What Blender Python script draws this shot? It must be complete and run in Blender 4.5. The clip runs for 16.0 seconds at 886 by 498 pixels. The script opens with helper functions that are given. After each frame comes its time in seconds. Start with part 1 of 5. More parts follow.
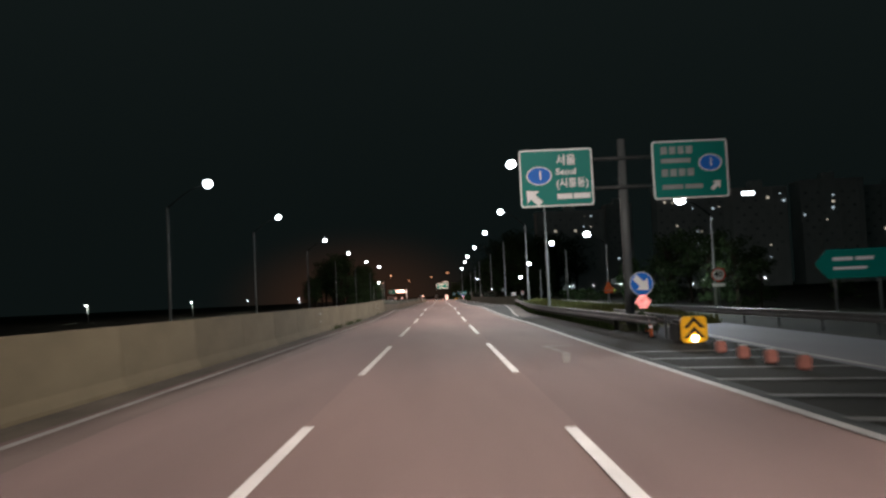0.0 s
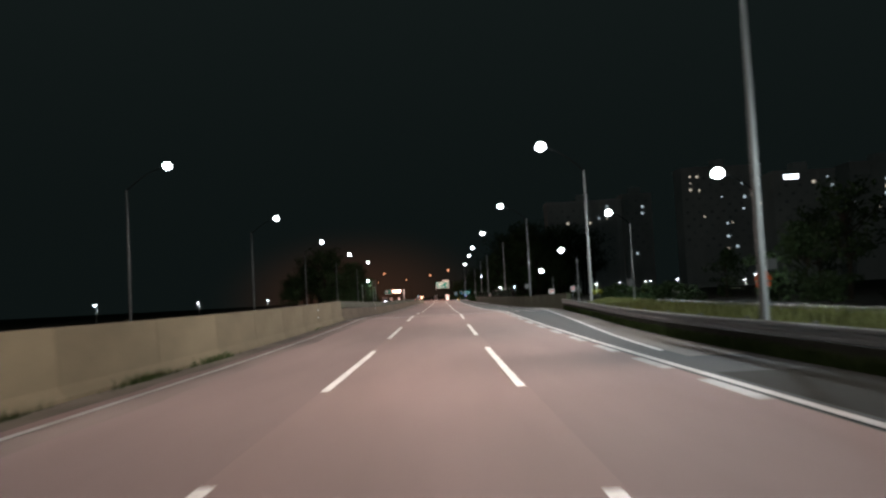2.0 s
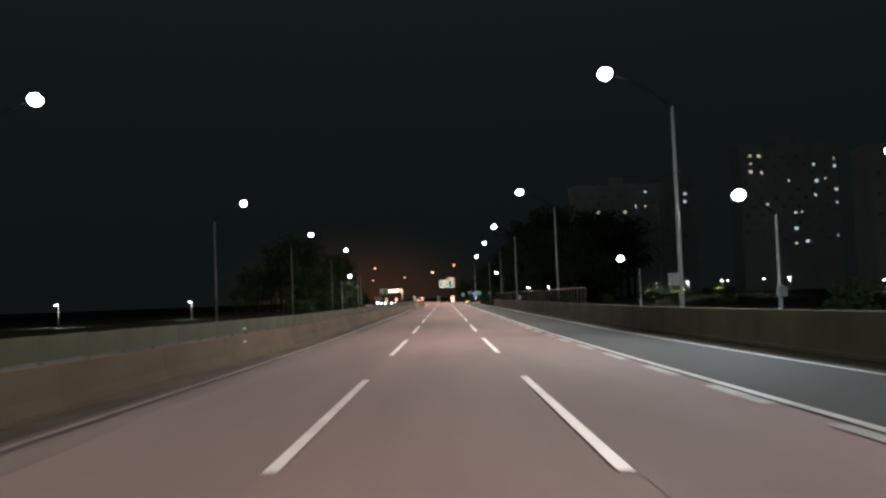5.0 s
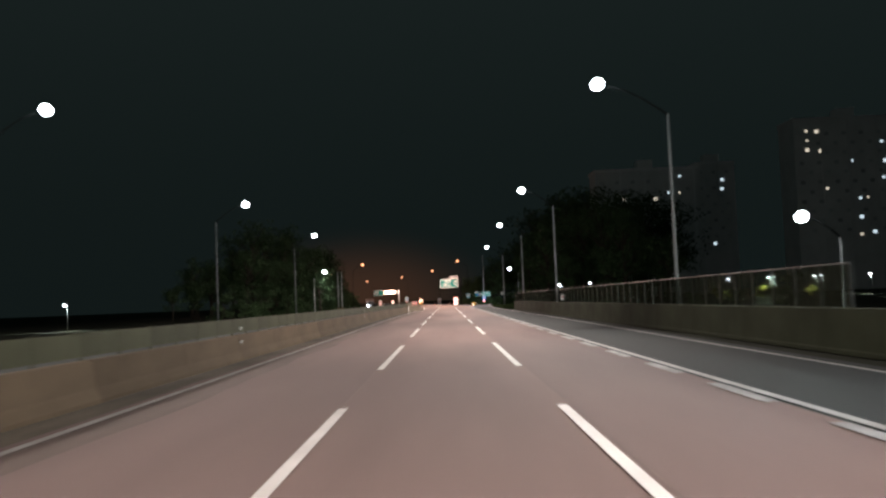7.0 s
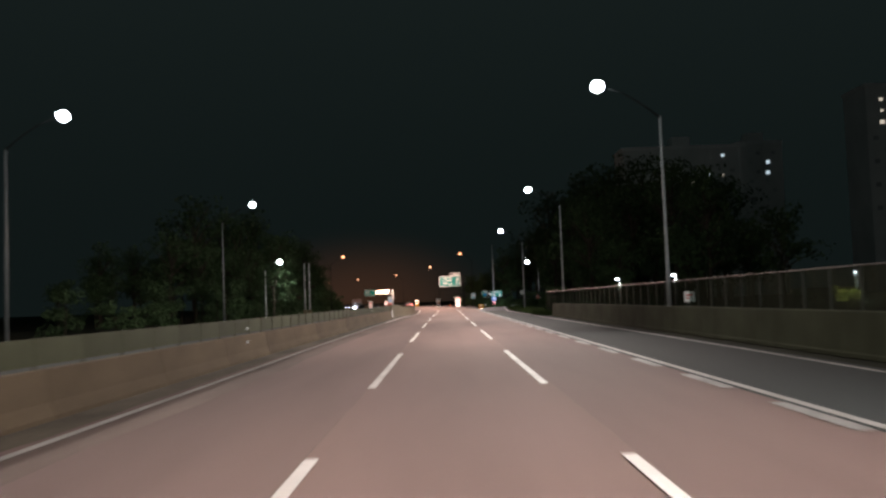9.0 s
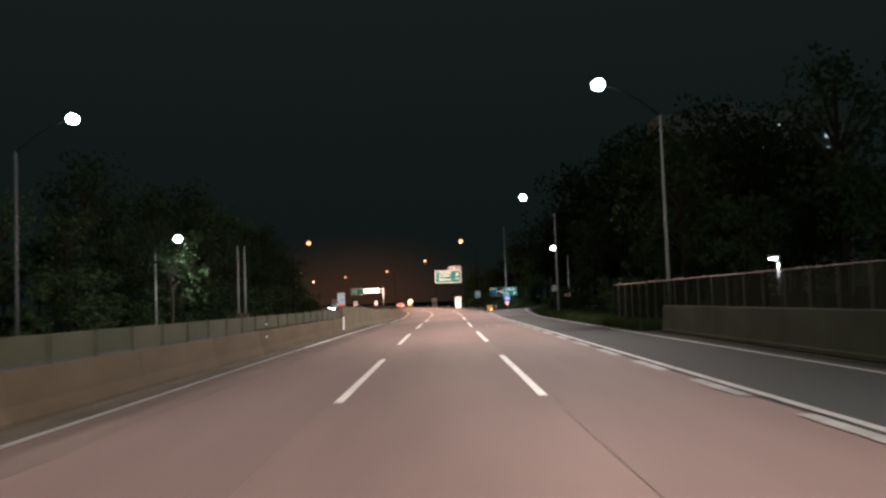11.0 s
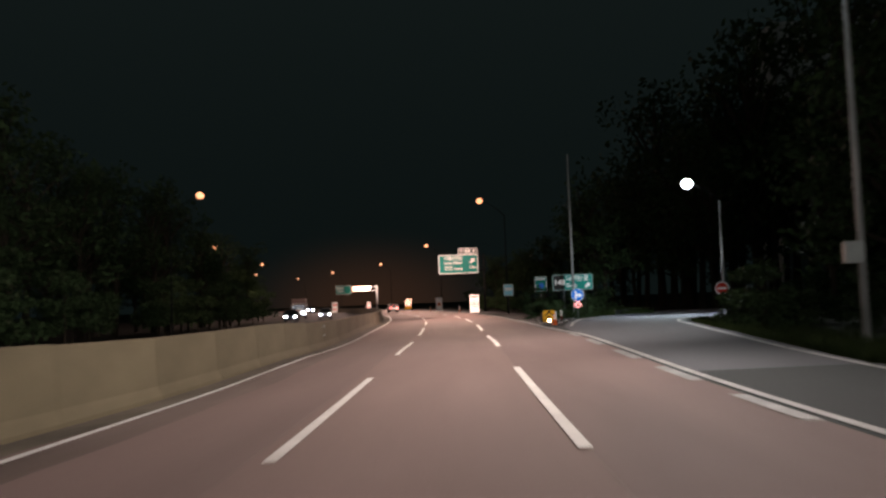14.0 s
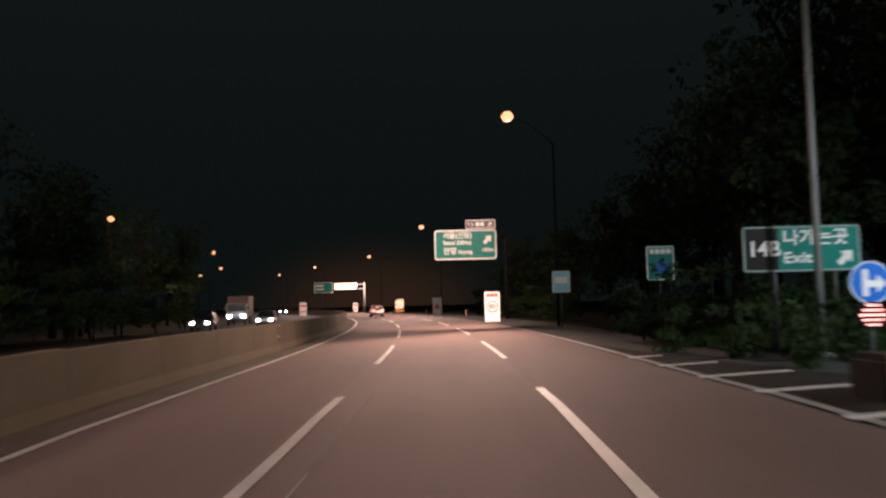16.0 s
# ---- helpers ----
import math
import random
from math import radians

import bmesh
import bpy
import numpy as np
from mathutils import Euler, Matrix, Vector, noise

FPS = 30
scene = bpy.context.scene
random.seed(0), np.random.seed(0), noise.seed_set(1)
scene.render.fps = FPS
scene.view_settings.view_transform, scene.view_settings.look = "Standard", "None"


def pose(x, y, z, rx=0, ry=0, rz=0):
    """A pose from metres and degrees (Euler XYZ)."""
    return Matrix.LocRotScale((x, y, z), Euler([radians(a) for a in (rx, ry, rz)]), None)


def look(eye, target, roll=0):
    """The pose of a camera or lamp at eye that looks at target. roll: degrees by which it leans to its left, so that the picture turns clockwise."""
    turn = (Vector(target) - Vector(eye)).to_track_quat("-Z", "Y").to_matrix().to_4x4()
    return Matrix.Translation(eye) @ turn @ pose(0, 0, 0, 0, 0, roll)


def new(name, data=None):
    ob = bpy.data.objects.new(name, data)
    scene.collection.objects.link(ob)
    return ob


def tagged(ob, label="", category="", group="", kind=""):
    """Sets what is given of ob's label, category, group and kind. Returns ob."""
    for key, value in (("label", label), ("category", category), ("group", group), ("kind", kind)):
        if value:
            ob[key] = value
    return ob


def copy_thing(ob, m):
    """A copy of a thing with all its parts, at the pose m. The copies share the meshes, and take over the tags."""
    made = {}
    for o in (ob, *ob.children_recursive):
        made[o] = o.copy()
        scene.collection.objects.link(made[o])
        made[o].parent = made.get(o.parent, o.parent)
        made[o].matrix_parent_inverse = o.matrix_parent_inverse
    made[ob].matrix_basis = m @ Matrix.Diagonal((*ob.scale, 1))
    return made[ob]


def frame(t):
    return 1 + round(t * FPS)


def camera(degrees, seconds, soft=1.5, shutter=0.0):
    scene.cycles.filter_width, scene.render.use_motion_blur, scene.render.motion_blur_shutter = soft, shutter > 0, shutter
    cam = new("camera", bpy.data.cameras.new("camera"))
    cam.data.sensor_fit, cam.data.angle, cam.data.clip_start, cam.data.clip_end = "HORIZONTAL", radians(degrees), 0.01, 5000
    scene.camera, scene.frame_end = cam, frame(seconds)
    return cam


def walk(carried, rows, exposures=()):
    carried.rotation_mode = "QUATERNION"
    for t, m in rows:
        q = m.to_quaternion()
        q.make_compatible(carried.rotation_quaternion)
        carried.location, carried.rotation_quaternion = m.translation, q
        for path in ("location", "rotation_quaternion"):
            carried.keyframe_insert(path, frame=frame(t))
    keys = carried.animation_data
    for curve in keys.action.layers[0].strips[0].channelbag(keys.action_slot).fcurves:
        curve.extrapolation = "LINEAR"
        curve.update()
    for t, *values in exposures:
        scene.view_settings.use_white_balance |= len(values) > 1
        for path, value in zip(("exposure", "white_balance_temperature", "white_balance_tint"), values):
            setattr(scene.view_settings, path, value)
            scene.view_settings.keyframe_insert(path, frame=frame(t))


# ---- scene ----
cam = camera(53.4, 16.0, soft=2.5, shutter=0.4)
PATH = [
    (0, (0.191, -10.388, 1.761), (0.2, -8.391, 1.868), -2.6),
    (0.5, (0.43, 0.366, 1.708), (0.447, 2.364, 1.814), -2.7),
    (1, (0.594, 11.527, 1.716), (0.61, 13.524, 1.822), -2.9),
    (1.5, (0.577, 22.682, 1.749), (0.589, 24.68, 1.854), -2.8),
    (2, (0.47, 33.82, 1.637), (0.478, 35.817, 1.745), -2.9),
    (2.5, (0.44, 45.088, 1.669), (0.443, 47.085, 1.777), -2.8),
    (3, (0.375, 56.396, 1.668), (0.376, 58.393, 1.777), -2.3),
    (3.5, (0.505, 66.436, 1.72), (0.501, 68.433, 1.829), -2.5),
    (4, (0.323, 77.219, 1.796), (0.323, 79.216, 1.905), -2.1),
    (4.2, (0.30, 81.75, 1.83), (0.30, 83.747, 1.939), -2.1),
    (5.0, (0.10, 100.4, 1.97), (0.10, 102.397, 2.079), -2.15),
    (5.6, (-0.03, 114.3, 1.90), (-0.03, 116.297, 2.01), -2.2),
    (6.3, (-0.124, 130.494, 1.819), (-0.121, 132.49, 1.931), -2.2),
    (6.5, (-0.025, 135.098, 1.744), (-0.028, 137.095, 1.86), -2.2),
    (7, (0.017, 146.983, 1.739), (0.014, 148.98, 1.854), -2.3),
    (7.5, (-0.077, 158.406, 1.692), (-0.08, 160.402, 1.81), -2.1),
    (8, (-0.091, 169.666, 1.738), (-0.093, 171.662, 1.857), -2.0),
    (8.5, (-0.155, 180.691, 1.734), (-0.157, 182.687, 1.852), -2.0),
    (9, (-0.166, 191.266, 1.757), (-0.168, 193.263, 1.874), -2.1),
    (9.2, (-0.265, 195.622, 1.615), (-0.262, 197.618, 1.738), -1.9),
    (11.5, (0.294, 244.974, 1.711), (0.295, 246.971, 1.826), -2.1),
    (12, (0.441, 255.33, 1.689), (0.443, 257.327, 1.803), -2.1),
    (12.5, (0.582, 266.446, 1.71), (0.584, 268.442, 1.827), -2.1),
    (13, (0.666, 277.372, 1.701), (0.663, 279.369, 1.819), -2.3),
    (13.5, (0.626, 288.303, 1.654), (0.613, 290.299, 1.775), -2.4),
    (14, (0.514, 300.2, 1.637), (0.49, 302.196, 1.756), -2.2),
    (14.5, (0.515, 311.419, 1.511), (0.484, 313.415, 1.634), -2.0),
    (15, (0.422, 322.831, 1.603), (0.384, 324.827, 1.726), -1.8),
    (15.5, (0.53, 333.541, 1.418), (0.487, 335.536, 1.545), -1.2),
    (16, (0.491, 344.84, 1.504), (0.455, 346.836, 1.629), -1.4),
]
EXPOSURE = [(0, 0.4), (0.5, 0.7), (1.0, 0.9), (1.5, 0.95), (2.0, 0.55), (2.5, 0.4), (3.0, 0.65), (4.0, 0.65), (6.5, 0.9), (7.0, 1.05), (7.5, 1.1), (8.5, 0.75), (9.0, 0.85), (11.5, 0.85), (12.0, 0.7), (12.5, 0.35), (13.5, 0.4), (14.0, 0.4), (15.0, 0.45), (15.5, 0.6), (16.0, 0.3)]
walk(cam, [(t, look(eye, target, roll)) for t, eye, target, roll in PATH], EXPOSURE)

# ---- world and the light of the night sky ----
WHITE_POWER, ORANGE_POWER = 12500.0, 34000.0
WHITE_LIGHT, ORANGE_LIGHT = (1.0, 0.88, 0.82), (1.0, 0.64, 0.52)
COOL_LIGHT = (0.86, 0.95, 1.0)
world = bpy.data.worlds.new("night_sky")
scene.world = world
world.use_nodes = True
nt = world.node_tree
sky = nt.nodes["Background"]
sky.inputs["Strength"].default_value = 0.0108
tc = nt.nodes.new("ShaderNodeTexCoord")
split = nt.nodes.new("ShaderNodeSeparateXYZ")
nt.links.new(tc.outputs["Generated"], split.inputs[0])
# Dim haze at the horizon, slowly lighter towards the zenith.
rise = nt.nodes.new("ShaderNodeMapRange")
rise.interpolation_type = "SMOOTHSTEP"
rise.inputs["From Min"].default_value, rise.inputs["From Max"].default_value = 0.0, 0.9
nt.links.new(split.outputs["Z"], rise.inputs["Value"])
dome = nt.nodes.new("ShaderNodeMix")
dome.data_type = "RGBA"
dome.inputs["A"].default_value = (0.26, 0.42, 0.41, 1)
dome.inputs["B"].default_value = (0.70, 1.05, 1.02, 1)
nt.links.new(rise.outputs["Result"], dome.inputs["Factor"])
# City glow low over the road ahead, where the sodium lamps stand.
flat = nt.nodes.new("ShaderNodeMapping")
flat.inputs["Location"].default_value = (0.095, 0, 0)
flat.inputs["Scale"].default_value = (1.0, 0.0, 1.9)
nt.links.new(tc.outputs["Generated"], flat.inputs["Vector"])
reach = nt.nodes.new("ShaderNodeVectorMath")
reach.operation = "LENGTH"
nt.links.new(flat.outputs["Vector"], reach.inputs[0])
near = nt.nodes.new("ShaderNodeMapRange")
near.interpolation_type = "SMOOTHERSTEP"
near.inputs["From Min"].default_value, near.inputs["From Max"].default_value = 0.18, 0.0
nt.links.new(reach.outputs["Value"], near.inputs["Value"])
ahead = nt.nodes.new("ShaderNodeMath")
ahead.operation = "GREATER_THAN"
ahead.inputs[1].default_value = 0.0
nt.links.new(split.outputs["Y"], ahead.inputs[0])
lit_side = nt.nodes.new("ShaderNodeMath")
lit_side.operation = "MULTIPLY"
nt.links.new(near.outputs["Result"], lit_side.inputs[0])
nt.links.new(ahead.outputs[0], lit_side.inputs[1])
glow = nt.nodes.new("ShaderNodeMix")
glow.data_type = "RGBA"
glow.inputs["B"].default_value = (2.0, 1.02, 0.64, 1)
nt.links.new(dome.outputs["Result"], glow.inputs["A"])
nt.links.new(lit_side.outputs[0], glow.inputs["Factor"])
nt.links.new(glow.outputs["Result"], sky.inputs["Color"])


# ---- materials ----
def surface(name, color, rough=0.8, metal=0.0, scale=4.0, vary=0.25, bump=0.15, grain=60.0, per_piece=0.0, stretch=(1, 1, 1), spec=0.12):
    """A painted, mineral or metal surface with stains at one scale and grain at a finer one."""
    m = bpy.data.materials.new(name)
    m.use_nodes = True
    nt = m.node_tree
    b = nt.nodes["Principled BSDF"]
    b.inputs["Roughness"].default_value = rough
    b.inputs["Metallic"].default_value = metal
    b.inputs["Specular IOR Level"].default_value = spec
    co = nt.nodes.new("ShaderNodeTexCoord")
    mp = nt.nodes.new("ShaderNodeMapping")
    mp.inputs["Scale"].default_value = stretch
    nt.links.new(co.outputs["Object"], mp.inputs["Vector"])
    n1, n2 = nt.nodes.new("ShaderNodeTexNoise"), nt.nodes.new("ShaderNodeTexNoise")
    n1.inputs["Scale"].default_value, n1.inputs["Detail"].default_value = 1.0 / scale, 5
    n2.inputs["Scale"].default_value, n2.inputs["Detail"].default_value = grain, 3
    for n in (n1, n2):
        nt.links.new(mp.outputs["Vector"], n.inputs["Vector"])
    add = nt.nodes.new("ShaderNodeMath")
    add.operation = "MULTIPLY_ADD"
    add.inputs[1].default_value = 0.35
    nt.links.new(n2.outputs["Fac"], add.inputs[0])
    nt.links.new(n1.outputs["Fac"], add.inputs[2])
    ramp = nt.nodes.new("ShaderNodeMapRange")
    ramp.inputs["From Min"].default_value, ramp.inputs["From Max"].default_value = 0.35, 1.0
    ramp.inputs["To Min"].default_value, ramp.inputs["To Max"].default_value = 1 - vary, 1 + vary
    nt.links.new(add.outputs[0], ramp.inputs["Value"])
    last = ramp.outputs["Result"]
    if per_piece:
        oi = nt.nodes.new("ShaderNodeObjectInfo")
        mr = nt.nodes.new("ShaderNodeMapRange")
        mr.inputs["To Min"].default_value, mr.inputs["To Max"].default_value = 1 - per_piece, 1 + per_piece
        nt.links.new(oi.outputs["Random"], mr.inputs["Value"])
        mu = nt.nodes.new("ShaderNodeMath")
        mu.operation = "MULTIPLY"
        nt.links.new(last, mu.inputs[0])
        nt.links.new(mr.outputs["Result"], mu.inputs[1])
        last = mu.outputs[0]
    mix = nt.nodes.new("ShaderNodeVectorMath")
    mix.operation = "SCALE"
    mix.inputs[0].default_value = color
    nt.links.new(last, mix.inputs["Scale"])
    nt.links.new(mix.outputs["Vector"], b.inputs["Base Color"])
    if bump:
        bn = nt.nodes.new("ShaderNodeBump")
        bn.inputs["Strength"].default_value = bump
        bn.inputs["Distance"].default_value = 0.02
        nt.links.new(add.outputs[0], bn.inputs["Height"])
        nt.links.new(bn.outputs["Normal"], b.inputs["Normal"])
    return m


def glowing(name, color, strength):
    m = bpy.data.materials.new(name)
    m.use_nodes = True
    b = m.node_tree.nodes["Principled BSDF"]
    b.inputs["Base Color"].default_value = (0.8, 0.8, 0.8, 1)
    b.inputs["Emission Color"].default_value = (*color, 1)
    b.inputs["Emission Strength"].default_value = strength
    return m


def dusty_glass(name, tint, dust, amount):
    """A clear sheet under a film of dust, streaked downwards."""
    m = bpy.data.materials.new(name)
    m.use_nodes = True
    nt = m.node_tree
    b = nt.nodes["Principled BSDF"]
    b.inputs["Base Color"].default_value = (*dust, 1)
    b.inputs["Roughness"].default_value = 0.95
    b.inputs["Specular IOR Level"].default_value = 0.0
    clear = nt.nodes.new("ShaderNodeBsdfTransparent")
    clear.inputs["Color"].default_value = (*tint, 1)
    co = nt.nodes.new("ShaderNodeTexCoord")
    mp = nt.nodes.new("ShaderNodeMapping")
    mp.inputs["Scale"].default_value = (1, 2.2, 0.25)
    n1 = nt.nodes.new("ShaderNodeTexNoise")
    n1.inputs["Scale"].default_value, n1.inputs["Detail"].default_value = 1.6, 4
    oi = nt.nodes.new("ShaderNodeObjectInfo")
    add = nt.nodes.new("ShaderNodeVectorMath")
    nt.links.new(co.outputs["Object"], add.inputs[0])
    nt.links.new(oi.outputs["Location"], add.inputs[1])
    nt.links.new(add.outputs["Vector"], mp.inputs["Vector"])
    nt.links.new(mp.outputs["Vector"], n1.inputs["Vector"])
    mr = nt.nodes.new("ShaderNodeMapRange")
    mr.inputs["From Min"].default_value, mr.inputs["From Max"].default_value = 0.3, 0.7
    mr.inputs["To Min"].default_value, mr.inputs["To Max"].default_value = amount * 0.4, amount * 1.6
    nt.links.new(n1.outputs["Fac"], mr.inputs["Value"])
    mix = nt.nodes.new("ShaderNodeMixShader")
    nt.links.new(mr.outputs["Result"], mix.inputs["Fac"])
    nt.links.new(clear.outputs["BSDF"], mix.inputs[1])
    nt.links.new(b.outputs["BSDF"], mix.inputs[2])
    nt.links.new(mix.outputs["Shader"], nt.nodes["Material Output"].inputs["Surface"])
    return m


# Headlight pool put into the colour: warm pinkish asphalt, palest on the middle lane.
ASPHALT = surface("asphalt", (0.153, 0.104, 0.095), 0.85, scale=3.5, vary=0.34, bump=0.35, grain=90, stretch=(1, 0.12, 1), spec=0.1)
DIM_LANE_ASPHALT = surface("dim_lane_asphalt", (0.136, 0.094, 0.087), 0.85, scale=3.5, vary=0.34, bump=0.35, grain=90, stretch=(1, 0.12, 1), spec=0.1)
STAINED_ASPHALT = surface("stained_asphalt", (0.108, 0.081, 0.072), 0.85, scale=1.5, vary=0.45, bump=0.35, grain=60, stretch=(1, 0.2, 1), spec=0.1)
SHOULDER_PAVING = surface("shoulder_paving", (0.085, 0.079, 0.068), 0.9, scale=2.5, vary=0.4, bump=0.4, grain=40, stretch=(1, 0.3, 1))
# Cool grey, darkened: the lack of headlight beyond the lanes is in the colour.
DIM_ASPHALT = surface("dim_asphalt", (0.036, 0.041, 0.041), 0.88, scale=7, vary=0.25, bump=0.35, grain=90, stretch=(1, 0.2, 1), spec=0.05)
TAR = surface("tar", (0.138, 0.100, 0.088), 0.8, scale=1, vary=0.3, bump=0.1, spec=0.1)
JOINT_TAR = surface("joint_tar", (0.092, 0.070, 0.062), 0.7, scale=0.6, vary=0.5, bump=0.1, spec=0.1)
LINE_PAINT = surface("road_paint", (0.50, 0.48, 0.46), 0.6, scale=1.2, vary=0.22, bump=0.2, grain=25)
EDGE_PAINT = surface("edge_paint", (0.25, 0.245, 0.235), 0.65, scale=1.0, vary=0.3, bump=0.2, grain=22)
LEFT_PAINT = surface("median_line_paint", (0.55, 0.54, 0.52), 0.6, scale=1.0, vary=0.3, bump=0.2, grain=22)
ARROW_PAINT = surface("arrow_paint", (0.148, 0.114, 0.104), 0.7, scale=0.8, vary=0.4, bump=0.2, grain=14)
# Pale and bluish: part of the slip road's lamp light is in this colour.
RAMP_ASPHALT = surface("slip_road_asphalt", (0.115, 0.12, 0.132), 0.8, scale=5, vary=0.3, bump=0.35, grain=90, stretch=(1, 0.25, 1))
GORE_ASPHALT = surface("gore_asphalt", (0.019, 0.020, 0.018), 0.9, scale=3, vary=0.4, bump=0.4, grain=60, stretch=(1, 0.4, 1), spec=0.02)
EXIT_ASPHALT = surface("exit_asphalt", (0.064, 0.068, 0.075), 0.85, scale=5, vary=0.3, bump=0.35, grain=90, stretch=(1, 0.25, 1))
FADED_PAINT = surface("faded_paint", (0.185, 0.18, 0.175), 0.65, scale=0.9, vary=0.45, bump=0.2, grain=18)
WORN_PAINT = surface("worn_paint", (0.075, 0.078, 0.076), 0.7, scale=0.8, vary=0.6, bump=0.2, grain=14)
CONCRETE = surface("barrier_concrete", (0.100, 0.084, 0.054), 0.9, scale=2.2, vary=0.3, bump=0.3, grain=30, per_piece=0.08, stretch=(1, 0.6, 1.6), spec=0.06)
STAINED_CONCRETE = surface("stained_barrier_concrete", (0.068, 0.052, 0.035), 0.9, scale=2.2, vary=0.35, bump=0.3, grain=30, per_piece=0.10, stretch=(1, 0.6, 1.6), spec=0.05)
WALL_CONCRETE = surface("wall_concrete", (0.042, 0.047, 0.030), 0.92, scale=2.0, vary=0.35, bump=0.3, grain=30, per_piece=0.08, spec=0.03)
PALE_CONCRETE = surface("joint_concrete", (0.27, 0.24, 0.22), 0.9, scale=1.0, vary=0.35, bump=0.3, grain=25)
FENCE_STEEL = surface("fence_steel", (0.03, 0.032, 0.028), 0.7, 0.0, scale=0.8, vary=0.3, bump=0.05, per_piece=0.3)
SCREEN_PAINT = surface("screen_paint", (0.040, 0.043, 0.026), 0.8, 0.0, scale=1.5, vary=0.3, per_piece=0.15, spec=0.06)
NOISE_PANEL = dusty_glass("clear_noise_panel", (0.80, 0.84, 0.80), (0.05, 0.052, 0.036), 0.36)
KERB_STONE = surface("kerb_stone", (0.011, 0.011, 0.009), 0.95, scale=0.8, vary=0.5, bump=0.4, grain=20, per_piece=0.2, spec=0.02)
GALVANIZED = surface("galvanized_steel", (0.115, 0.125, 0.125), 0.6, 0.35, scale=0.8, vary=0.2, bump=0.05, grain=20)
POLE_STEEL = surface("pole_steel", (0.26, 0.275, 0.27), 0.6, 0.3, scale=1.0, vary=0.2, bump=0.05)
DARK_STEEL = surface("dark_steel", (0.06, 0.065, 0.065), 0.5, 0.6, scale=0.6, vary=0.3, bump=0.05)
# Near-black for arms and poles lost in the night: their shade is the colour.
UNLIT_STEEL = surface("unlit_steel", (0.012, 0.013, 0.013), 0.8, 0.0, scale=1.0, vary=0.2, bump=0.0, spec=0.01)
DIRT = surface("gutter_dirt", (0.070, 0.060, 0.046), 0.95, scale=1.2, vary=0.6, bump=0.6, grain=12, stretch=(1, 0.3, 1))
SIGN_GREEN = surface("sign_green", (0.003, 0.19, 0.155), 0.45, scale=1.5, vary=0.1, bump=0.0)
SIGN_WHITE = surface("sign_white", (0.80, 0.81, 0.80), 0.5, scale=1.5, vary=0.06, bump=0.0)
SIGN_BLUE = surface("sign_blue", (0.016, 0.15, 0.58), 0.45, scale=1.0, vary=0.1, bump=0.0)
SIGN_CYAN = surface("sign_pale_blue", (0.25, 0.62, 0.74), 0.5, scale=1.0, vary=0.1, bump=0.0)
TAB_GREY = surface("sign_grey", (0.10, 0.13, 0.12), 0.5, scale=1.0, vary=0.1, bump=0.0)
NOTICE_GREY = surface("notice_grey", (0.30, 0.33, 0.32), 0.5, scale=0.6, vary=0.2, bump=0.0)
SIGN_RED = surface("sign_red", (0.62, 0.045, 0.03), 0.45, scale=1.0, vary=0.1, bump=0.0)
SIGN_BLACK = surface("sign_black", (0.015, 0.014, 0.014), 0.5, scale=1.0, vary=0.2, bump=0.0)
SIGN_YELLOW = surface("sign_yellow", (0.80, 0.42, 0.02), 0.5, scale=0.8, vary=0.15, bump=0.05)
SIGN_ORANGE = surface("sign_orange", (0.42, 0.085, 0.02), 0.5, scale=0.3, vary=0.45, bump=0.05)
POST_ORANGE = surface("orange_plastic", (0.62, 0.13, 0.04), 0.5, scale=0.5, vary=0.2, bump=0.05)
POST_MAROON = surface("maroon_plastic", (0.14, 0.03, 0.025), 0.5, scale=0.5, vary=0.25, bump=0.05)
PLASTIC_RED = surface("red_plastic", (0.36, 0.15, 0.12), 0.5, scale=0.5, vary=0.25, bump=0.05)
SOIL = surface("verge_soil", (0.018, 0.020, 0.013), 0.95, scale=6, vary=0.5, bump=0.6, grain=8, spec=0.03)
BERM_SOIL = surface("dry_grass_soil", (0.070, 0.076, 0.030), 0.95, scale=2.5, vary=0.5, bump=0.6, grain=10)
GRASS = surface("grass_blades", (0.028, 0.042, 0.015), 0.9, scale=2, vary=0.5, bump=0.0, spec=0.04)
VERGE_GRASS = surface("verge_grass", (0.060, 0.066, 0.022), 0.9, scale=2, vary=0.5, bump=0.0)
LEAF = surface("leaves", (0.028, 0.047, 0.020), 0.8, scale=1.5, vary=0.5, bump=0.0, per_piece=0.2, spec=0.05)
# Brighter copy of the leaves: part of the park lamps' light is in it.
LIT_LEAF = surface("lit_leaves", (0.15, 0.15, 0.03), 0.8, scale=1.0, vary=0.4, bump=0.0)
BARK = surface("bark", (0.028, 0.023, 0.017), 0.95, scale=0.5, vary=0.4, bump=0.5, grain=12, spec=0.03)
FACADE_PALE = surface("apartment_facade_pale", (0.42, 0.46, 0.455), 0.9, scale=6, vary=0.15, bump=0.05, grain=6, per_piece=0.1)
FACADE = surface("apartment_facade", (0.41, 0.455, 0.45), 0.9, scale=6, vary=0.15, bump=0.05, grain=6, per_piece=0.1)
DARK_GLASS = surface("window_glass", (0.02, 0.022, 0.025), 0.12, scale=3, vary=0.3, bump=0.0, spec=0.5)
# Unlit panes: the reflected night sky is put into this pale base colour.
SKY_TONED_GLASS = surface("sky_toned_window", (0.26, 0.30, 0.30), 0.3, scale=3, vary=0.2, bump=0.0, spec=0.4, per_piece=0.3)
CAR_WHITE = surface("car_paint_silver", (0.28, 0.28, 0.28), 0.28, 0.2, scale=2, vary=0.05, bump=0.0, spec=0.5)
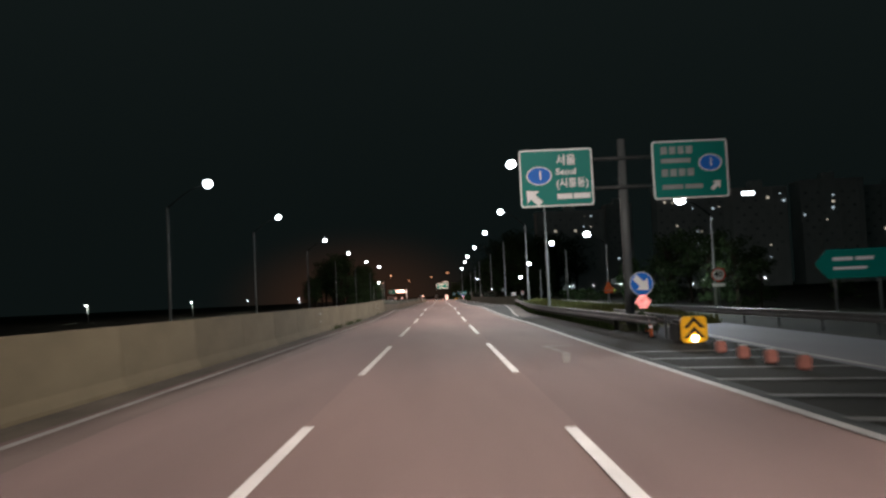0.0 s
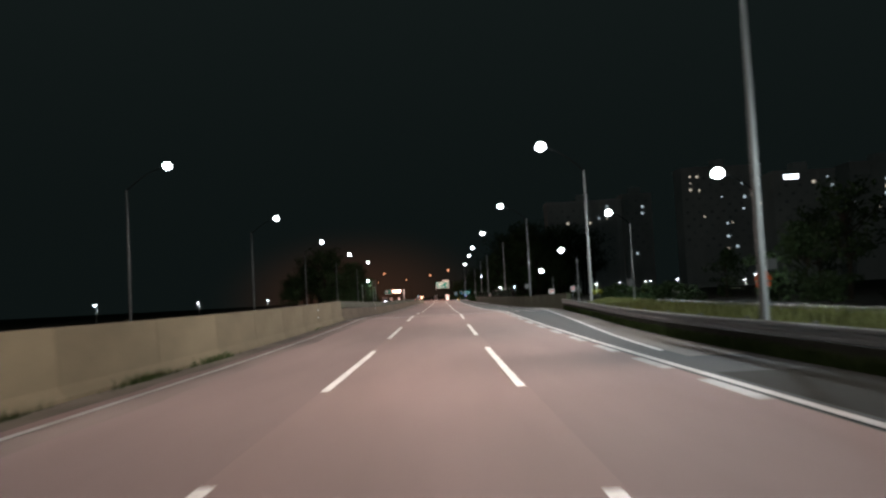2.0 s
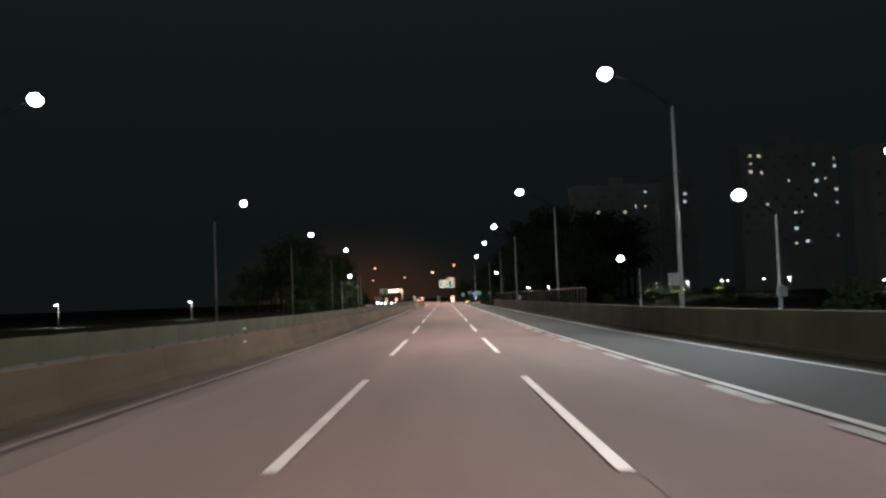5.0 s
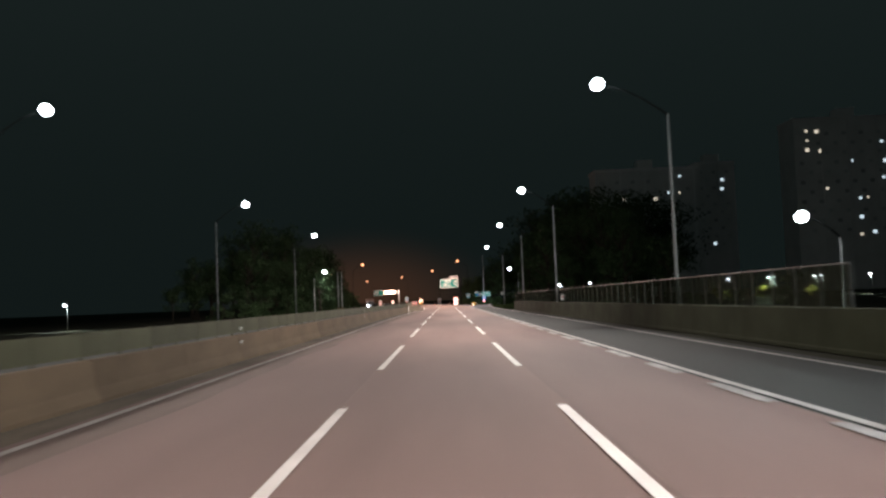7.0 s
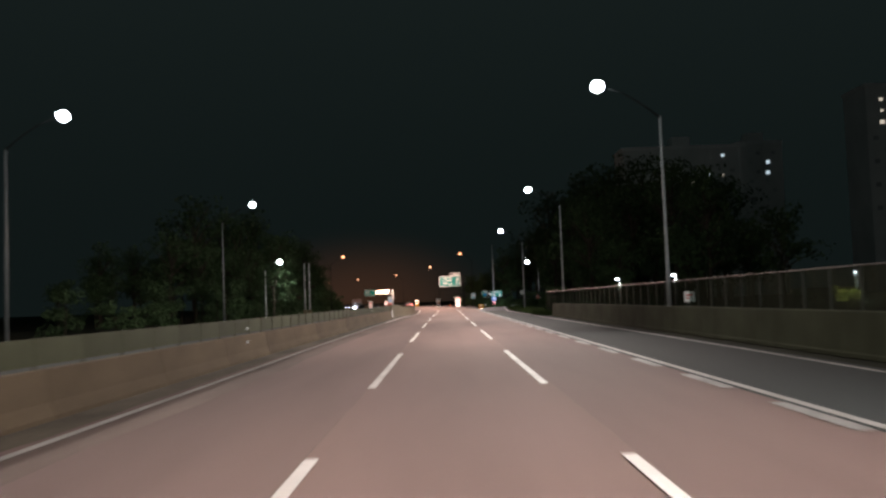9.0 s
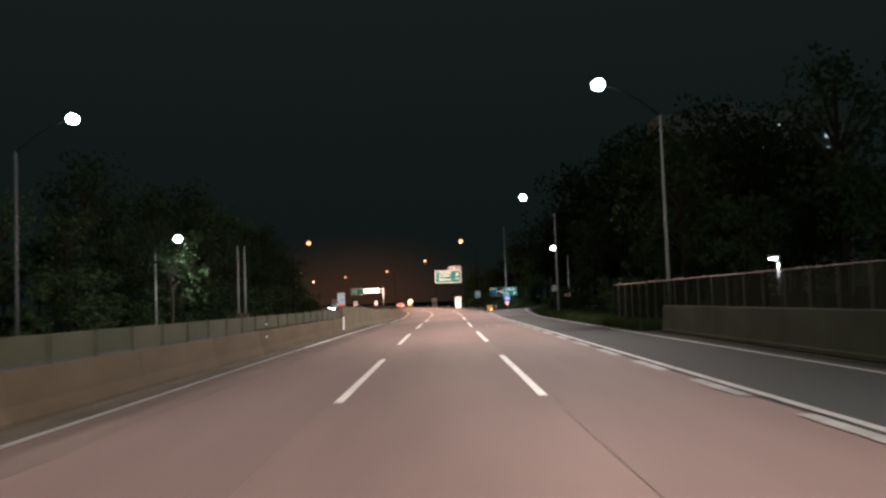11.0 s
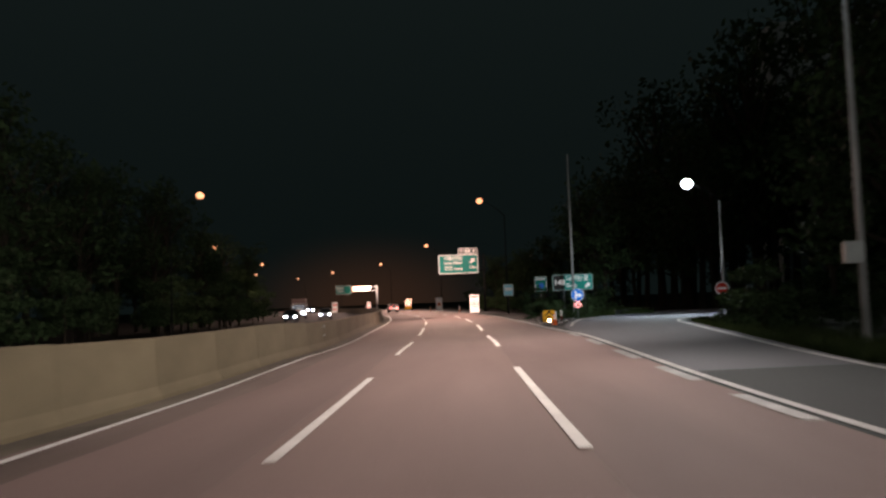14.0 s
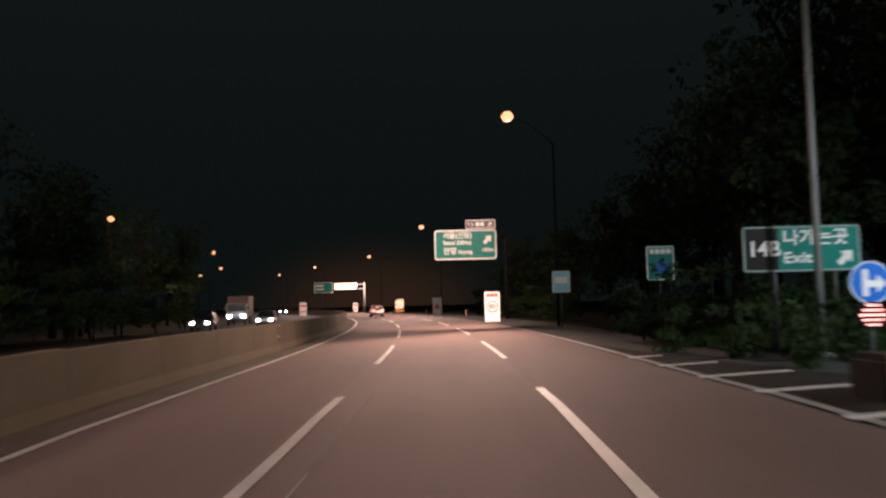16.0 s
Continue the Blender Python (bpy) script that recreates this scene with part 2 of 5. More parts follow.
CAR_DARK = surface("car_paint_dark", (0.05, 0.055, 0.065), 0.25, 0.3, scale=2, vary=0.08, bump=0.0, spec=0.5)
TRUCK_BOX = surface("truck_box", (0.16, 0.12, 0.11), 0.6, scale=2, vary=0.12, bump=0.05)
RUBBER = surface("rubber", (0.02, 0.02, 0.02), 0.85, scale=0.4, vary=0.2, bump=0.1)
LAMP_WHITE = glowing("lamp_lens_white", (0.86, 0.95, 1.0), 12)
LAMP_ORANGE = glowing("lamp_lens_orange", (1.0, 0.37, 0.16), 1.6)
TAIL_RED = glowing("tail_light_red", (1.0, 0.06, 0.04), 4)
HEADLIGHT = glowing("headlight_white", (0.80, 0.88, 1.0), 45)
LED_RED = glowing("led_red", (1.0, 0.25, 0.22), 6)
LED_AMBER = glowing("led_amber", (1.0, 0.48, 0.30), 5)
LED_YELLOW = glowing("lamp_yellow", (1.0, 0.80, 0.55), 10)
WINDOW_WARM = glowing("window_warm", (1.0, 0.86, 0.70), 0.34)
WINDOW_COOL = glowing("window_cool", (0.72, 0.88, 1.0), 0.42)
ROOF_SIGN = glowing("roof_sign", (0.80, 0.92, 1.0), 5)


# ---- mesh helpers ----
def mesh_of(bm, name, material, smooth=False):
    me = bpy.data.meshes.new(name)
    bm.normal_update()
    bm.to_mesh(me)
    bm.free()
    me.materials.append(material)
    if smooth:
        for p in me.polygons:
            p.use_smooth = True
    return me


def part(name, bm, material, parent, label="", smooth=False):
    ob = new(name, mesh_of(bm, name, material, smooth))
    ob.parent = parent
    return tagged(ob, label)


def thing(name, at, label, category, group="", kind="", turn=0.0):
    ob = new(name)
    ob.empty_display_size = 0.3
    ob.matrix_basis = pose(*at, 0, 0, turn)
    return tagged(ob, label, category, group, kind)


def box(bm, x0, x1, y0, y1, z0, z1, bevel=0.0):
    made = bmesh.ops.create_cube(bm, size=1)["verts"]
    for v in made:
        v.co = Vector(((x0 + x1) / 2 + v.co.x * (x1 - x0), (y0 + y1) / 2 + v.co.y * (y1 - y0), (z0 + z1) / 2 + v.co.z * (z1 - z0)))
    if bevel:
        edges = {e for v in made for e in v.link_edges}
        bmesh.ops.bevel(bm, geom=list(edges), offset=bevel, segments=2, affect="EDGES")
    return bm


def boxed(*args, **kw):
    return box(bmesh.new(), *args, **kw)


def tube(bm, points, radii, sides=10):
    """A round bar through the points, with a radius at each."""
    rings = []
    for i, p in enumerate(points):
        a = Vector(points[max(i - 1, 0)])
        c = Vector(points[min(i + 1, len(points) - 1)])
        q = (c - a).normalized().to_track_quat("Z", "Y").to_matrix()
        rings.append([bm.verts.new(Vector(p) + q @ Vector((math.cos(k * math.tau / sides), math.sin(k * math.tau / sides), 0)) * radii[i]) for k in range(sides)])
    for r, s in zip(rings, rings[1:]):
        for k in range(sides):
            bm.faces.new((r[k], r[(k + 1) % sides], s[(k + 1) % sides], s[k]))
    bm.faces.new(rings[0][::-1])
    bm.faces.new(rings[-1])
    return bm


def prism(bm, outline, y0, y1):
    """A plate with the outline given in x and z, from y0 to y1."""
    a = [bm.verts.new((x, y0, z)) for x, z in outline]
    c = [bm.verts.new((x, y1, z)) for x, z in outline]
    n = len(outline)
    bm.faces.new(a)
    bm.faces.new(c[::-1])
    for i in range(n):
        bm.faces.new((a[i], c[i], c[(i + 1) % n], a[(i + 1) % n]))
    bmesh.ops.recalc_face_normals(bm, faces=bm.faces[:])
    return bm


def disc(radius, sides=40, cx=0.0, cz=0.0, rx=1.0):
    return [(cx + rx * radius * math.cos(i * math.tau / sides), cz + radius * math.sin(i * math.tau / sides)) for i in range(sides)]


def rounded(w, h, r, n=5):
    """Outline of a rounded plate centred at 0, 0."""
    out = []
    for qx, qz, a0 in ((1, 1, 0), (-1, 1, 90), (-1, -1, 180), (1, -1, 270)):
        for i in range(n + 1):
            a = radians(a0 + 90 * i / n)
            out.append((qx * (w / 2 - r) + r * math.cos(a), qz * (h / 2 - r) + r * math.sin(a)))
    return out


def ring_outline(bm, outer, inner, y0, y1):
    """A flat frame between two outlines of as many points."""
    n = len(outer)
    f = lambda pts, y: [bm.verts.new((x, y, z)) for x, z in pts]
    a, b, c, d = f(outer, y0), f(inner, y0), f(outer, y1), f(inner, y1)
    for i in range(n):
        j = (i + 1) % n
        bm.faces.new((a[i], a[j], b[j], b[i]))
        bm.faces.new((c[i], d[i], d[j], c[j]))
        bm.faces.new((a[i], c[i], c[j], a[j]))
        bm.faces.new((b[i], b[j], d[j], d[i]))
    bmesh.ops.recalc_face_normals(bm, faces=bm.faces[:])
    return bm


def lettering(text, size, x, z, material, parent, y=-0.02, width=0.0, name="lettering", bold=0.022):
    """Words on the face of a sign, which looks towards -y."""
    cu = bpy.data.curves.new(name, "FONT")
    cu.body, cu.size, cu.extrude, cu.resolution_u = text, size, 0.002, 3
    cu.offset = size * bold
    cu.align_x, cu.align_y = "LEFT", "CENTER"
    tmp = bpy.data.objects.new(name, cu)
    scene.collection.objects.link(tmp)
    dg = bpy.context.evaluated_depsgraph_get()
    me = bpy.data.meshes.new_from_object(tmp.evaluated_get(dg))
    bpy.data.objects.remove(tmp)
    me.materials.clear()
    me.materials.append(material)
    xs = [v.co.x for v in me.vertices] or [0, 1]
    k = width / (max(xs) - min(xs)) if width else 1.0
    me.transform(Matrix.Translation((x, y, z)) @ Matrix.Rotation(radians(90), 4, "X") @ Matrix.Diagonal((k, 1, 1, 1)))
    ob = new(name, me)
    ob.parent = parent
    return ob


def bend(y):
    """How far the road has swung to the left at y."""
    if y < 352:
        return 0.0
    if y < 640:
        return -((y - 352) ** 2) / 1400
    return -((288) ** 2) / 1400 - (y - 640) * 2 * 288 / 1400


def heading(y):
    """The road's turn at y, in degrees."""
    return math.degrees(math.atan2(bend(y) - bend(y + 1), 1))


def grade(y):
    """A gentle hump over the expansion joint of the bridge."""
    return sum(float(np.interp(y + d, (45, 60, 75, 90, 100, 110, 125, 145), (0, 0, 0.07, 0.20, 0.30, 0.23, 0.11, 0))) for d in (-3, 0, 3)) / 3


def bank(x, y):
    """The road's height: over the hump, then leaning into the bend, its right side up."""
    k = min(1.0, max(0.0, (y - 300) / 24))
    lean = 0.05 * k * k * (3 - 2 * k) - 0.02 * min(1.0, max(0.0, (y - 343) / 18)) - 0.01 * min(1.0, max(0.0, (y - 355) / 12))
    side = x - bend(y)
    if side > 0.6:
        q = min(1.0, max(0.0, (y - 312) / 22))
        lean -= 0.05 * (k * k * (3 - 2 * k) - q * q * (3 - 2 * q))
    drop = (0.45 * k if side < -7.3 else 0.0) + 0.11 * max(0.0, 1 - ((y - 346) / 12) ** 2)
    return grade(y) + lean * min(9.0, max(-7.0, side - 0.6)) - 0.10 * min(1.0, max(0.0, (y - 343) / 18)) - drop


def strip(name, left, right, y0, y1, z, material, label, step=4.0, category="road", kind="structure"):
    """A band of the ground along the road; left and right are functions of y or numbers."""
    lf = left if callable(left) else (lambda y: left + bend(y))
    rf = right if callable(right) else (lambda y: right + bend(y))
    bm = bmesh.new()
    n = max(1, int((y1 - y0) / step))
    rows = {y0 + (y1 - y0) * i / n for i in range(n + 1) if y0 + (y1 - y0) * i / n < 290}
    rows |= {y0, y1} | {float(y) for y in range(290, 800) if y0 < y < y1 and (y % 4 == 0 or (y < 366 and y % 2 == 0))}
    last = None
    for y in sorted(rows):
        x0, x1 = lf(y), rf(y)
        if last is None:
            cols = max(1, min(10, round((x1 - x0) / 1.4)))
        row = [bm.verts.new((x, y, z + bank(x, y))) for x in (x0 + (x1 - x0) * k / cols for k in range(cols + 1))]
        if last:
            for k in range(cols):
                bm.faces.new((last[k], last[k + 1], row[k + 1], row[k]))
        last = row
    ob = new(name, mesh_of(bm, name, material))
    return tagged(ob, label, category, "", kind)


def along(points):
    """A function of y through the given (x, y) points, smoothed."""
    ys, xs = [p[1] for p in points], [p[0] for p in points]
    def f(y):
        return sum(float(np.interp(y + d, ys, xs)) for d in (-6, -3, 0, 3, 6)) / 5
    return f


# ---- ground and roads ----
bm = bmesh.new()
bmesh.ops.create_grid(bm, x_segments=60, y_segments=60, size=2500)
for v in bm.verts:
    v.co.y += 600
    v.co.z = -0.7
ground = tagged(new("ground", mesh_of(bm, "ground", SOIL)), "dark grass and soil beside the expressway", "ground", "", "structure")

median_x = along([(-6.75, -100), (-6.75, 225), (-6.1, 285), (-6.1, 900)])
for y0, y1, z in ((-90, 312, -0.03), (312, 396, -0.3), (396, 800, -0.1)):
    strip("verge_right", 8.4, 90, y0, y1, z, SOIL, "dark soil and grass beside the right shoulder", 8, "ground")
strip("verge_left", -95, -21.0, -90, 800, -0.03, SOIL, "dark soil beside the opposite carriageway", 8, "ground")
# Three lane strips: the middle is coloured palest to imitate the headlight pool.
strip("road_middle_lane", -1.84, 1.9, -90, 640, 0.0, ASPHALT, "worn asphalt of the middle lane, coloured warm and pale as headlight pool")
strip("road_median_lane", lambda y: median_x(y) + bend(y), -1.84, -90, 640, 0.0, DIM_LANE_ASPHALT, "asphalt of the median lane, coloured darker outside the headlight pool")
strip("road_outer_lane", 1.9, 5.0, -90, 640, 0.0, DIM_LANE_ASPHALT, "asphalt of the outer lane, coloured darker outside the headlight pool")
strip("lane_edge_stain", lambda y: median_x(y) + 1.1 + bend(y), lambda y: median_x(y) + 1.95 + 0.25 * noise.noise((4, y * 0.15, 0)) + 0.1 * noise.noise((9, y * 0.9, 0)) + bend(y), -84, 340, 0.006, STAINED_ASPHALT, "dark oily stain along the median edge line", 1.5)
strip("road_far", lambda y: median_x(y) + bend(y), 8.6, 640, 800, 0.0, ASPHALT, "worn asphalt of the expressway beyond the bend")
strip("opposite_road", -21.2, lambda y: median_x(y) - 0.75 + bend(y), -90, 760, 0.0, DIM_ASPHALT, "asphalt of the opposite carriageway behind the barrier")
entry_left = along([(6.6, -60), (7.4, -20), (8.3, 6), (8.9, 18), (10.2, 32), (11.2, 50), (11.8, 75), (12.0, 120), (12.4, 200)])
entry_right = along([(11.0, -60), (11.5, -20), (12.2, 13), (12.9, 31), (13.0, 50), (13.1, 75), (13.1, 120)])
strip("ramp_road", entry_left, entry_right, -60, 60, 0.012, RAMP_ASPHALT, "asphalt of the slip road beside the gore, coloured pale for lamp light", 3)
exit_left = along([(5.2, 320), (5.3, 340), (6.9, 352), (8.6, 359), (12.5, 369), (19, 380), (30, 393)])
exit_right = along([(8.5, 290), (8.8, 322), (9.7, 337), (13.2, 348), (18.5, 357), (27, 366), (44, 380)])
strip("exit_road", exit_left, exit_right, 318, 380, 0.012, EXIT_ASPHALT, "grey asphalt of the exit slip road", 2)
strip("paved_shoulder", 5.1, 8.9, 60, 318, 0.006, DIM_ASPHALT, "cooler grey asphalt of the auxiliary lane", 4)
strip("shoulder", 5.0, 8.6, -90, 640, 0.0, DIM_ASPHALT, "asphalt outside the edge line, darkened as beyond the headlights' reach", 4)
strip("gutter_dirt", lambda y: median_x(y) - 0.02 + bend(y), lambda y: median_x(y) + 0.78 + 0.12 * noise.noise((0, y * 0.3, 0)) + bend(y), -84, 640, 0.006, DIRT, "brown dust and dirt gathered along the median barrier", 2)
rail_line = along([(7.35, 19), (7.3, 27), (7.4, 40), (7.5, 55), (7.65, 66), (8.4, 78), (8.75, 86), (9.1, 93), (9.4, 101), (9.6, 113)])
strip("shoulder_paving", along([(5.9, 50), (6.1, 58.4), (6.5, 67.4), (6.85, 71.7), (7.25, 78), (7.65, 86), (8.3, 101), (8.5, 113)]), lambda y: rail_line(y) - 0.12, 54, 113, 0.009, SHOULDER_PAVING, "pale dusty paving between edge line and guardrail", 2)

# Thin sheets over the shoulder, much darker than its asphalt.
strip("gore", 5.3, lambda y: entry_left(y) - 0.05, -58, 27, 0.007, GORE_ASPHALT, "near-black asphalt of the gore", 3)
strip("gore", 5.4, lambda y: rail_line(y) + 0.1, 27, 50, 0.007, GORE_ASPHALT, "dark dusty asphalt beside the guardrail", 3)
def gore_edge(y):
    """The outer side of the exit gore: the slip road first, then rough ground that closes in on the edge line."""
    return max(5.4 + bend(y), min(exit_left(y) - 0.1, float(np.interp(y, (355, 361, 371, 375), (9.0, 7.2, 5.5, 5.0)))))


strip("gore", 5.35, gore_edge, 346, 374, 0.016, GORE_ASPHALT, "near-black asphalt of the exit gore", 2)

# ---- painted lines ----
def painted(name, x, y0, y1, width, label, material=EDGE_PAINT, z=0.018, step=4.0):
    f = x if callable(x) else (lambda y: x + bend(y))
    return strip(name, lambda y: f(y) - width / 2, lambda y: f(y) + width / 2, y0, y1, z, material, label, step, "road marking")


painted("edge_line", lambda y: along([(-5.72, -90), (-5.7, 30), (-5.5, 52), (-5.5, 92), (-5.68, 110), (-5.7, 235), (-5.6, 262), (-5.42, 276), (-5.42, 290)])(y) + bend(y), -80, 97.6, 0.16, "worn white edge line beside the median", EDGE_PAINT)
painted("edge_line", along([(-5.5, 92), (-5.68, 110), (-5.7, 235), (-5.6, 262), (-5.42, 276), (-5.42, 290)]), 99.3, 270, 0.16, "worn white edge line beside the median", EDGE_PAINT)
painted("edge_line", lambda y: along([(-5.6, 250), (-5.6, 262), (-5.42, 276), (-5.3, 288), (-4.93, 296), (-4.95, 304), (-5.1, 311), (-5.25, 320), (-5.25, 900)])(y) + bend(y), 270, 640, 0.16, "bright white edge line beside the median", LEFT_PAINT)
painted("edge_line", along([(4.9, -80), (4.9, 14), (5.15, 36), (5.15, 200), (5.25, 290), (5.15, 325), (5.15, 352)]), -80, 352, 0.17, "solid white line at the lane edge")
painted("edge_line", 5.15, 352, 640, 0.17, "solid white edge line past the exit")
painted("edge_line", along([(5.7, 50), (6.0, 58.4), (6.15, 62), (6.4, 67.4), (6.75, 71.7), (7.15, 78), (7.55, 86), (7.8, 93), (8.2, 101), (8.4, 110), (8.35, 180), (8.6, 220), (8.35, 290), (8.6, 322)]), 56, 322, 0.15, "solid white outer edge line of the auxiliary lane")
painted("edge_line", lambda y: exit_right(y) - 0.35, 322, 366, 0.15, "white outer line of the exit slip road", step=2, z=0.03)
painted("edge_line", lambda y: exit_left(y) + 0.35, 344, 380, 0.15, "white inner line of the exit slip road", step=2, z=0.03)
painted("edge_line", lambda y: entry_left(y) + 0.25, -55, 40, 0.15, "white line of the slip road beside the gore", z=0.02)
def lane_right(y):
    return float(np.interp(y, (290, 310, 345), (1.77, 1.85, 1.94))) + bend(y)


def lane_left(y):
    return float(np.interp(y, (280, 305, 335, 362), (-1.75, -1.58, -1.52, -1.68))) + bend(y)


for k in range(-4, 32):
    for f in (lane_right, lane_left):
        ahead = float(np.interp(20 * k, (0, 100, 170, 210, 260), (1.1, 0.6, 0.6, 0.3, 0))) if f is lane_left else 0.0
        start, end = (-11.1, -0.1) if k in (4, 5, 6) else (-10.8, 1.0) if k < 12 else (-10.2, 1.0)
        painted("lane_dash", f, 20 * k + start + ahead, 20 * k + end + ahead, 0.16, "white broken lane dash on asphalt", LINE_PAINT, step=2.8)["group"] = "lane dashes"
for k in range(0, 56):
    y = 46 + k * 5.2
    if y < 343:
        f = along([(4.85, 36), (4.85, 200), (4.92, 290), (4.82, 325), (5.0, 345)])
        painted("exit_dash", f, y, y + 2.9, 0.24, "short broad white dash beside the edge line", FADED_PAINT, step=1.5, z=0.016)["group"] = "exit dashes"
# Hatching in the two gores.
def hatch(y0, xa, xb, slope, label, material):
    bm = bmesh.new()
    w = 0.34
    v = [bm.verts.new((x, y, 0.026 + bank(x, y))) for x, y in ((xa, y0), (xb, y0 + slope), (xb, y0 + slope + w), (xa, y0 + w))]
    bm.faces.new(v)
    ob = new("gore_stripe", mesh_of(bm, "gore_stripe", material))
    return tagged(ob, label, "road marking", "gore stripes", "structure")


for k in range(20):
    y = -36 + k * 2.6
    hatch(y, 5.15, entry_left(y - 1) - 0.1, -1.2, "worn diagonal white stripe in the gore", WORN_PAINT)
for k in range(6):
    y = 352 + k * 3.1
    hatch(y, 4.95 + bend(y), min(exit_left(y) + 0.1, gore_edge(y + 0.5) - 0.25), 0.5, "white stripe across the exit gore", LEFT_PAINT)
# A worn turn arrow, expansion joints and seams.
bm = bmesh.new()
for quad in (((3.35, 18.3), (4.3, 17.9), (4.3, 17.6), (3.35, 17.8)), ((3.35, 18.3), (3.5, 18.3), (3.75, 14.2), (3.55, 14.2)), ((3.5, 14.4), (3.75, 14.4), (3.25, 11.2), (3.1, 11.2))):
    bm.faces.new([bm.verts.new((x, y, 0.015)) for x, y in quad])
bmesh.ops.recalc_face_normals(bm, faces=bm.faces[:])
tagged(new("lane_arrow", mesh_of(bm, "lane_arrow", ARROW_PAINT)), "worn pale arrow painted on the lane", "road marking", "", "structure")
def joint(y, material, width, label, x0=-6.6, x1=8.4, skew=0.0, z=0.010):
    bm = bmesh.new()
    n = 24
    last = None
    for i in range(n + 1):
        x = x0 + (x1 - x0) * i / n
        w = width * (0.8 + 0.4 * noise.noise((x, y, 0)))
        yy = y + skew * (x - x0) + 0.06 * noise.noise((x * 0.8, y, 3))
        row = [bm.verts.new((x, yy, z + grade(yy))), bm.verts.new((x, yy + w, z + grade(yy + w)))]
        if last:
            bm.faces.new((last[0], row[0], row[1], last[1]))
        last = row
    return tagged(new("expansion_joint", mesh_of(bm, "expansion_joint", material)), label, "road joint", "", "structure")


joint(97.9, PALE_CONCRETE, 0.9, "pale concrete expansion joint across the lanes", skew=0.12)
joint(290.1, JOINT_TAR, 0.22, "dark tarred joint across the lanes", skew=0.01)
painted("tar_seam", -1.1, 353.9, 361, 0.07, "dark tarred seam beside a lane dash", JOINT_TAR, 0.012)
painted("line_remnant", -1.1, 352.0, 353.8, 0.03, "thin remnant of an old white line", EDGE_PAINT, 0.012)
joint(291.0, LINE_PAINT, 0.14, "short white line across the lane", 2.7, 3.9, -0.15, 0.015)
for x, y0, y1 in ((1.9, 60, 345), (-1.84, 60, 345)):
    painted("tar_seam", along([(x + 0.05 * math.sin(i * 1.7), -60 + i * 18) for i in range(30)]), y0, y1, 0.018, "dark tarred seam between paving strips", TAR, 0.009)

# ---- median barrier ----
def jersey(height, top, foot, length, bevel=0.02):
    """A concrete barrier segment along y with sloping faces, foot towards +x at x = 0."""
    prof = [(0.0, -0.25), (0.0, 0.08), (-(foot - top) / 2 * 0.55, 0.30), (-(foot - top) / 2, height), (-(foot + top) / 2, height), (-foot + (foot - top) / 2 * 0.45, 0.30), (-foot, 0.08), (-foot, -0.25)]
    bm = bmesh.new()
    prism(bm, prof, 0.012, length - 0.012)
    bmesh.ops.bevel(bm, geom=[e for e in bm.edges if abs(e.verts[0].co.z - height) < 1e-4 and abs(e.verts[1].co.z - height) < 1e-4], offset=bevel, segments=2, affect="EDGES")
    return bm


def run_of_barrier(name, label, y0, y1, length, heights, top=0.24, foot=0.62, concrete=CONCRETE):
    root = thing(name, (0, 0, 0), label, "barrier", "", "structure")
    kinds = {}
    y = y0
    while y < y1 - 0.1:
        h = round(heights(y) * 50) / 50
        if h not in kinds:
            kinds[h] = mesh_of(jersey(h, top, foot, length), "segment", concrete)
        ob = new("segment", kinds[h])
        ob.parent = root
        xa = median_x(y) + bend(y)
        xb = median_x(y + length) + bend(y + length)
        ob.matrix_basis = pose(xa, y, bank(xa, y), math.degrees(math.atan2(bank(xb, y + length) - bank(xa, y), length)), 0, -math.degrees(math.atan2(xb - xa, length)))
        y += length
    return root


run_of_barrier("median_barrier_tall", "tall pale concrete median barrier, stained", -80, 98.2, 5.94, lambda y: 1.42)
run_of_barrier("median_barrier_low", "low brown-stained concrete median barrier carrying a dark screen", 98.4, 290, 5.9875, lambda y: 0.85, concrete=STAINED_CONCRETE)
run_of_barrier("median_barrier_plain", "plain concrete median barrier past the screen", 290, 640, 5.0, lambda y: 1.5 - min(0.12, max(0.0, (y - 292) * 0.006)) if y < 332 else max(1.15, 1.38 - (y - 332) * 0.009))
screen = thing("glare_screen", (0, 0, 0), "dark metal glare screen on the low median barrier", "screen", "", "structure")
plate_me = mesh_of(boxed(-0.015, 0.015, 0.03, 1.97, 0.06, 0.52), "plate", SCREEN_PAINT)
post_me = mesh_of(boxed(-0.022, 0.022, -0.03, 0.03, 0, 0.54, bevel=0.006), "post", SCREEN_PAINT)
for i in range(96):
    y = 98.0 + i * 2.0
    for me, nm in ((plate_me, "plate"), (post_me, "post")):
        ob = new(nm, me)
        ob.parent = screen
        ob.location = (median_x(y) - 0.31, y, 0.85 + grade(y + 1))
delineator = thing("delineator", (0, 0, 0), "pair of small pale reflectors on the barrier face", "reflector", "barrier reflectors")
part("reflector", boxed(-0.02, 0.02, -0.10, 0.10, 1.02, 1.10, bevel=0.005), NOTICE_GREY, delineator)
part("reflector", boxed(-0.02, 0.02, -0.10, 0.10, 0.58, 0.65, bevel=0.005), NOTICE_GREY, delineator)
delineator.location = (median_x(41) - 0.13, 41, 0)
for y in (-4, 86, 131, 176.5, 221, 267, 312, 345, 380, 410):
    copy_thing(delineator, pose(median_x(y) - 0.13 + bend(y), y, bank(median_x(y) + bend(y), y), 0, 0, heading(y)))
